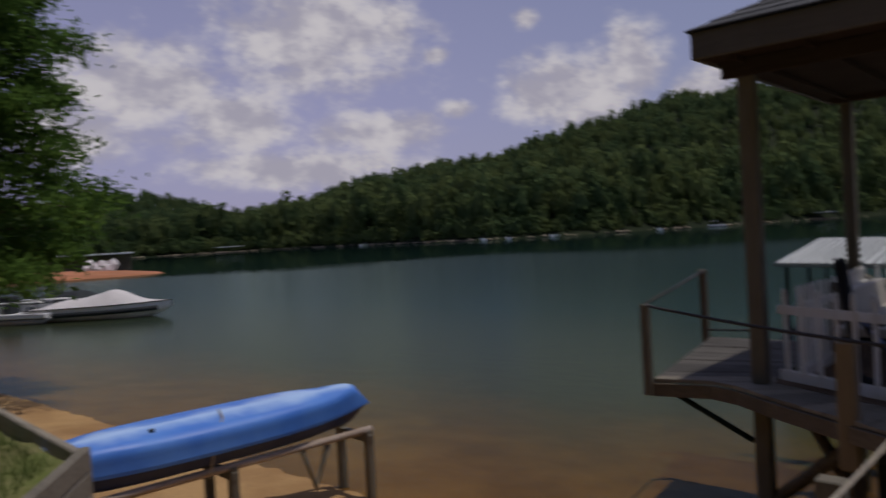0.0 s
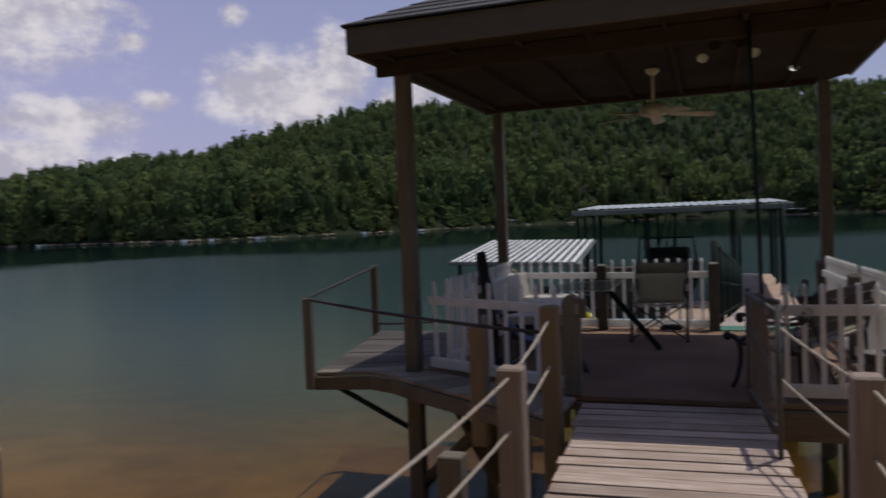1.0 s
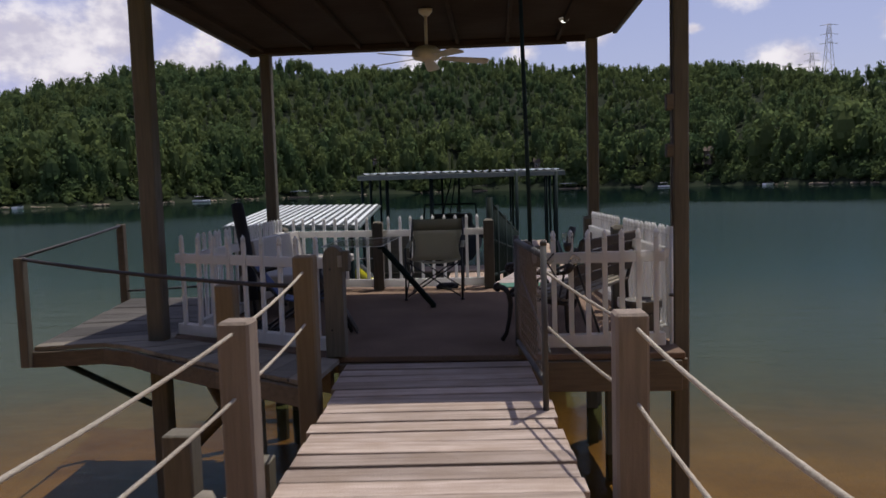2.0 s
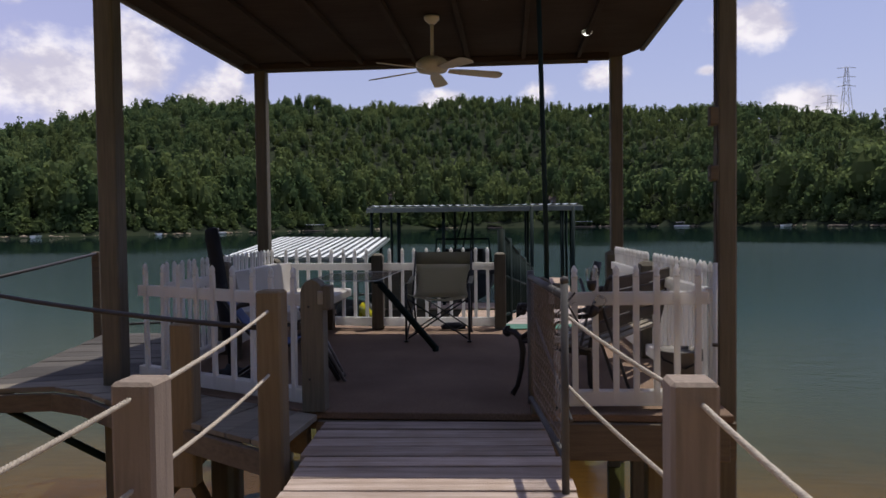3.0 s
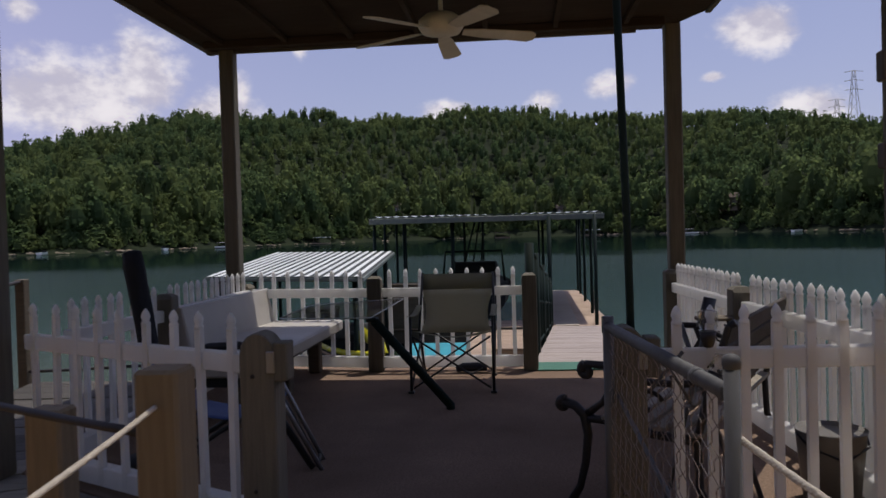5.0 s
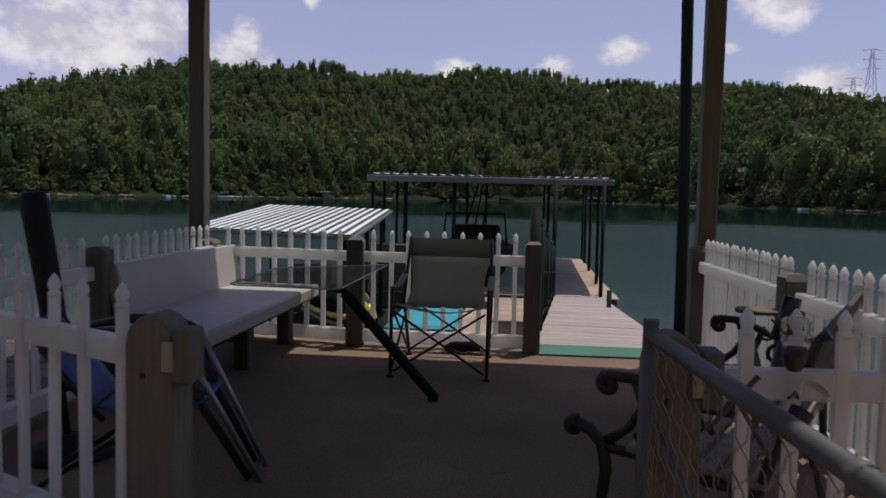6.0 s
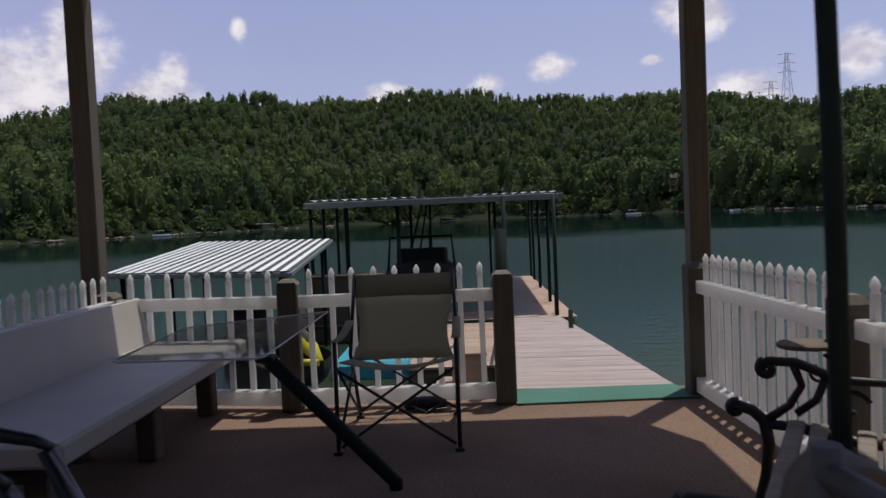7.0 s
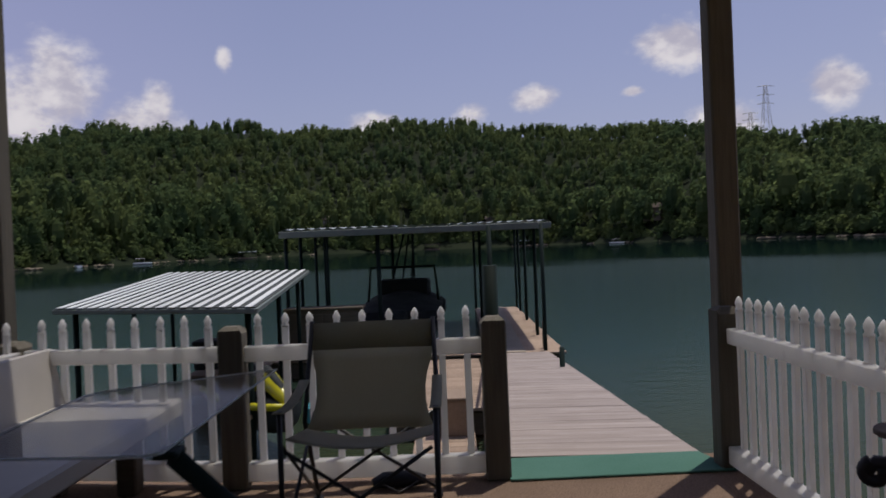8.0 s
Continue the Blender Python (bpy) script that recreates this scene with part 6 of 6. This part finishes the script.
def build_kayak():
    ax, ay, bx, by = -7.56, 3.60, -7.12, 7.80
    L = math.hypot(bx - ax, by - ay)
    turn = math.degrees(math.atan2(by - ay, bx - ax))
    t = thing("kayak", "bright blue kayak lying upside down on a timber rack", "kayak", pose((ax + bx) / 2, (ay + by) / 2, -0.465, 10, 0, turn))
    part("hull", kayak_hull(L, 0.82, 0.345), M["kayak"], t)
    bm = kayak_hull(L * 0.985, 0.78, 0.22)
    bmesh.ops.transform(bm, matrix=Matrix.Diagonal((1, 1, -1, 1)), verts=bm.verts)
    bmesh.ops.reverse_faces(bm, faces=bm.faces[:])
    part("deck", bm, M["kayak_dark"], t, "dark navy deck side")
    part("seam", tube([(L * (i / 20 - 0.5) * 0.98, -0.392 * max(0.05, (1 - abs(2 * i / 20 - 1) ** 2.6)) ** 0.75, 0.0) for i in range(21)], 0.012, 6), M["kayak"], t)
    part("drain_plug", lathe([(0.03, 0), (0.03, 0.02), (0.015, 0.025)], 10), M["dark_cover"], t, at=pose(-0.7, -0.12, 0.298))
    part("tie_strap", tube([(-0.2, -0.43, -0.25), (-0.1, -0.36, 0.1), (0.05, -0.2, 0.315), (0.1, 0, 0.33)], 0.01, 6), M["rope"], t)
    r = thing("kayak_rack", "rough timber kayak rack standing on the beach", "rack", pose((ax + bx) / 2, (ay + by) / 2, -0.54, 0, 0, turn))
    for y in (-0.30, 0.30):
        part("beam", tube([(-L / 2 + 0.2, y, -0.20), (L / 2 - 0.1, y, -0.20)], 0.045, 4), M["pale_wood"], r)
    for x in (-1.5, 0.1, 1.95):
        for y in (-0.31, 0.31):
            part("leg", box((0.10, 0.10, 1.3), (x, y, -0.20 - 0.65), 0.01), M["post_wood"], r)
    for x in (-1.5, 0.1, 1.95):
        part("cross_beam", box((0.09, 0.74, 0.1), (x, 0, -0.30), 0.01), M["post_wood"], r)
    part("brace", tube([(1.0, -0.30, -0.25), (1.15, -0.30, -0.72), (1.35, -0.30, -0.25)], 0.04, 4), M["post_wood"], r)


build_kayak()


def build_bank():
    """The timber edging of the grassy bank, and its grass."""
    t = thing("retaining_edge", "weathered timber edging along the grassy bank", "edging", pose(0, 0, 0), kind="structure")
    line = [(-24, 5.55), (-16, 4.83), (-10.4, 4.33), (-6.4, 3.97), (-4.6, 2.5), (-3.5, 1.65), (-0.8, 1.55)]
    for a, b in zip(line, line[1:]):
        d = Vector((b[0] - a[0], b[1] - a[1], 0))
        za, zb = float(ground_z(a[0], a[1] - 0.5)), float(ground_z(b[0], b[1] - 0.5))
        m = ((a[0] + b[0]) / 2, (a[1] + b[1]) / 2, (za + zb) / 2)
        for k in range(4):
            part("timber", box((d.length, 0.09, 0.2), (m[0], m[1], m[2] - 0.06 - 0.205 * k), 0.015, d.to_track_quat("X", "Z").to_matrix()), M["grey_wood"], t)
    rng = np.random.default_rng(9)
    n = 9000
    x = rng.uniform(-14, -5.0, n)
    y = bank_edge(x) - 0.15 - rng.random(n) ** 1.3 * 4.0
    z = ground_z(x, y)
    h = rng.uniform(0.04, 0.13, n)
    a = rng.random(n) * 6.283
    lean = rng.normal(0, 0.4, (n, 2)) * h[:, None]
    w = 0.006
    c, s = np.cos(a) * w, np.sin(a) * w
    q = np.stack([np.stack([x - c, y - s, z - 0.01], -1), np.stack([x + c, y + s, z - 0.01], -1),
                  np.stack([x + lean[:, 0] + c * 0.2, y + lean[:, 1] + s * 0.2, z + h], -1), np.stack([x + lean[:, 0] - c * 0.2, y + lean[:, 1] - s * 0.2, z + h], -1)], 1).reshape(-1, 3)
    g = new("grass", raw_mesh("grass", q, np.arange(len(q)).reshape(-1, 4), M["grass"]))
    tagged(g, "patchy green grass on the bank", "grass", kind="stuff")


build_bank()


def build_tree():
    """The broad-leaved tree at the water's edge."""
    base = (-20.6, 7.0)
    gz = float(ground_z(*base)) - 0.2
    t = thing("tree", "leafy broad-leaved tree leaning over the water's edge", "tree", pose(base[0], base[1], gz))
    rng = np.random.default_rng(21)
    part("trunk", tube([(0, 0, 0), (0.1, 0.1, 1.6), (0.3, 0.3, 3.4), (0.4, 0.5, 5.6), (0.5, 0.6, 8.0), (0.6, 0.7, 10.5)], [0.28, 0.24, 0.2, 0.15, 0.1, 0.04], 10), M["bark"], t)
    tips = []
    for i in range(40):
        z = 2.9 + 7.4 * i / 40
        a = i * 2.4
        L = rng.uniform(1.9, 3.9) * (1.0 - 0.5 * i / 40)
        p0 = Vector((0.1 + 0.05 * z, 0.1 + 0.06 * z, z))
        dv = Vector((math.cos(a), math.sin(a), 0.3))
        pts = [p0 + dv * L * f + Vector((0, 0, -0.28 * L * f * f)) for f in (0, 0.35, 0.7, 1.0)]
        part("limb", tube(pts, [0.06, 0.04, 0.025, 0.01], 6), M["bark"], t)
        tips += [p0 + dv * L * f + Vector((0, 0, -0.28 * L * f * f)) for f in (0.3, 0.45, 0.62, 0.78, 0.9, 1.0, 1.08)]
    tips = np.array([tuple(p) for p in tips])
    n = 34000
    c = tips[rng.integers(0, len(tips), n)] + rng.normal(0, 1, (n, 3)) * (0.34, 0.34, 0.22)
    nr = rng.normal(0, 1, (n, 3)) + (0, 0, 0.8)
    nr /= np.linalg.norm(nr, axis=1)[:, None]
    u = np.cross(nr, rng.normal(0, 1, (n, 3)))
    u /= np.linalg.norm(u, axis=1)[:, None]
    v = np.cross(nr, u)
    s = rng.uniform(0.06, 0.12, (n, 1))
    q = np.stack([c - u * s, c - v * s * 0.5, c + u * s, c + v * s * 0.5], 1).reshape(-1, 3)
    ob = part("crown", raw_mesh("crown", q, np.arange(len(q)).reshape(-1, 4), M["leaves"]), None, t)


build_tree()


# ---- far things ----
def build_clay_point():
    bm = bmesh.new()
    b = bmesh.new()
    bmesh.ops.create_uvsphere(b, u_segments=24, v_segments=8, radius=1.0)
    bmesh.ops.transform(b, matrix=Matrix.Translation((-112, 37, WATER_Z - 0.3)) @ Matrix.Rotation(radians(60), 4, "Z") @ Matrix.Diagonal((22, 7, 1.35, 1)), verts=b.verts)
    join(bm, b)
    for v in bm.verts:
        v.co.z += 0.35 * noise.noise(v.co * 0.2)
    ob = part("clay_bank", bm, M["clay"])
    tagged(ob, "bare red clay point jutting into the lake", "ground", kind="structure")
    t = thing("boathouse", "long low boathouse with a thin white roof behind the clay point", "boathouse", pose(-128, 52.5, WATER_Z, 0, 0, 68))
    part("roof", box((19, 5, 0.28), (0, 0, 3.15), 0.04), M["white_roof"], t, "thin white roof edge")
    part("back_wall", box((18.4, 0.2, 2.8), (0, 2.2, 1.6), 0.03), M["beam_wood"], t)
    for i in range(7):
        part("post", box((0.18, 0.18, 3.2), (-9 + 3 * i, -2.2, 1.45), 0.02), M["beam_wood"], t)
    k = thing("pile_of_rocks", "heap of pale boulders on the clay point", "rocks", pose(-112, 49.8, WATER_Z + 0.5))
    rng = np.random.default_rng(3)
    for i in range(6):
        b = bmesh.new()
        bmesh.ops.create_icosphere(b, subdivisions=1, radius=1.0)
        for v in b.verts:
            v.co *= rng.uniform(0.75, 1.15)
        part("boulder", b, M["cover"], k, at=pose(1.1 * (i % 3) - 1.1, 0.9 * (i % 3) - 0.9 + 0.2 * i, 0.35 + 0.65 * (i // 3), 20 * i, 0, 50 * i))


build_clay_point()


def polar(az, extra=0.0):
    r = float(np.interp(az, SHORE_AZ, SHORE_R)) + extra
    return r * math.sin(math.radians(az)), r * math.cos(math.radians(az))


def far_pontoon(az, extra, label):
    x, y = polar(az, extra)
    t = thing("pontoon_boat", label, "boat", pose(x, y, WATER_Z, 0, 0, -az + random.uniform(-20, 20)))
    part("deck", box((6.5, 2.4, 0.5), (0, 0, 0.5), 0.05), M["hull"], t)
    for y2 in (-0.9, 0.9):
        part("pontoon", tube([(-3.2, y2, 0.15), (2.6, y2, 0.15), (3.3, y2, 0.35)], [0.3, 0.3, 0.08], 8), M["galv"], t)
    part("canopy", box((3.2, 2.3, 0.12), (-0.8, 0, 2.1), 0.04), M["cover"], t)
    for x2 in (-2.3, 0.7):
        for y2 in (-1.0, 1.0):
            part("canopy_pole", tube([(x2, y2, 0.7), (x2, y2, 2.1)], 0.04, 6), M["galv"], t)


far_pontoon(12.6, -14, "white pontoon boat with a pale canopy by the far shore")
far_pontoon(-21.5, -6, "white pontoon boat moored under the woods")


def far_dock(az, extra, w, roof, label):
    x, y = polar(az, extra)
    t = thing("far_dock", label, "boat dock", pose(x, y, WATER_Z, 0, 0, -az))
    part("deck", box((w, 5, 0.3), (0, 0, 0.35), 0.03), M["tan_board"], t)
    part("roof", box((w, 5.5, 0.25), (0, 0, 3.0), 0.05), M[roof], t)
    for i in range(4):
        for y2 in (-2.3, 2.3):
            part("post", tube([(-w / 2 + 0.3 + (w - 0.6) * i / 3, y2, 0), (-w / 2 + 0.3 + (w - 0.6) * i / 3, y2, 3.0)], 0.09, 6), M["beam_wood"], t)


far_dock(5.6, -8, 9, "grey_roof", "covered dock with a grey roof on the far shore")
far_dock(-1.0, -6, 8, "house_roof", "low brown-roofed dock on the far shore")
far_dock(-14.5, -6, 8, "grey_roof", "covered dock with a grey roof under the trees")
far_dock(-57.5, -8, 14, "white_roof", "long low dock on the distant shore")


def far_house(az, extra, w, h, label):
    x, y = polar(az, extra)
    z = float(ground_z(x, y))
    t = thing("house", label, "house", pose(x, y, z, 0, 0, -az + random.uniform(-25, 25)))
    part("wall", box((w, w * 0.7, h), (0, 0, h / 2), 0.05), M["house_wall"], t)
    bm = bmesh.new()
    a, b = w / 2 + 0.6, w * 0.35 + 0.6
    v = [bm.verts.new(p) for p in ((-a, -b, h), (a, -b, h), (a, b, h), (-a, b, h), (-a, 0, h + w * 0.28), (a, 0, h + w * 0.28))]
    for f in ((0, 1, 5, 4), (2, 3, 4, 5), (0, 4, 3), (1, 2, 5), (3, 2, 1, 0)):
        bm.faces.new([v[i] for i in f])
    part("roof", bm, M["house_roof"], t)
    for i in range(3):
        p = part("window", box((w * 0.16, 0.12, h * 0.35), (-w * 0.3 + w * 0.3 * i, -w * 0.35 - 0.05, h * 0.55), 0.02), M["hull"], t)
        part("pane", box((w * 0.12, 0.04, h * 0.28), (-w * 0.3 + w * 0.3 * i, -w * 0.35 - 0.12, h * 0.55), 0.01), M["dark_cover"], p)


far_house(-27.0, 20, 7, 3.5, "brown house among trees above the far shore")
far_house(-9.0, 24, 8, 3.5, "brown-roofed house in the woods across the lake")
far_house(3.6, 18, 7, 3.5, "house half hidden in the woods across the lake")
far_house(15.3, 17, 8, 6, "pale tan house in a clearing across the lake")


def far_skiff(az, extra, label):
    x, y = polar(az, extra)
    t = thing("motorboat", label, "boat", pose(x, y, WATER_Z - 0.1, 0, 0, random.uniform(0, 180)))
    part("hull", hull_mesh(5.5, 2.0, 0.9, k=8, m=6), M["hull"], t)
    part("windscreen", box((0.1, 1.4, 0.5), (0.6, 0, 1.1), 0.03), M["dark_cover"], t)


for az in (-25.5, -36.5, -38.5, -33.0, -47.5, 19.5):
    far_skiff(az, -7, "small white motorboat on the far shore")


def pylon(az, dist, h):
    x, y = dist * math.sin(math.radians(az)), dist * math.cos(math.radians(az))
    z = float(ground_z(x, y))
    t = thing("power_pylon", "steel lattice power pylon on the ridge", "pylon", pose(x, y, z, 0, 0, -az + 20), "pylons on the ridge")
    corners = [(-1, -1), (1, -1), (1, 1), (-1, 1)]

    def w(f):
        return 3.6 * (1 - f) ** 1.2 + 0.7
    bm = bmesh.new()
    for cx, cy in corners:
        tube([(cx * w(f), cy * w(f), h * f) for f in (0, 0.3, 0.6, 1.0)], 0.14, 4, bm)
    part("mast", bm, M["galv"], t)
    bm = bmesh.new()
    for i in range(7):
        f, g = i / 7, (i + 1) / 7
        for (ax, ay), (bx, by) in zip(corners, corners[1:] + corners[:1]):
            tube([(ax * w(f), ay * w(f), h * f), (bx * w(g), by * w(g), h * g)], 0.075, 4, bm)
    part("lattice", bm, M["galv"], t)
    for f in (0.72, 0.85, 0.98):
        part("crossarm", tube([(-5.5, 0, h * f), (0, 0, h * f + 0.8), (5.5, 0, h * f)], 0.16, 4), M["galv"], t)


pylon(23.1, 545, 44)
pylon(22.1, 590, 36)
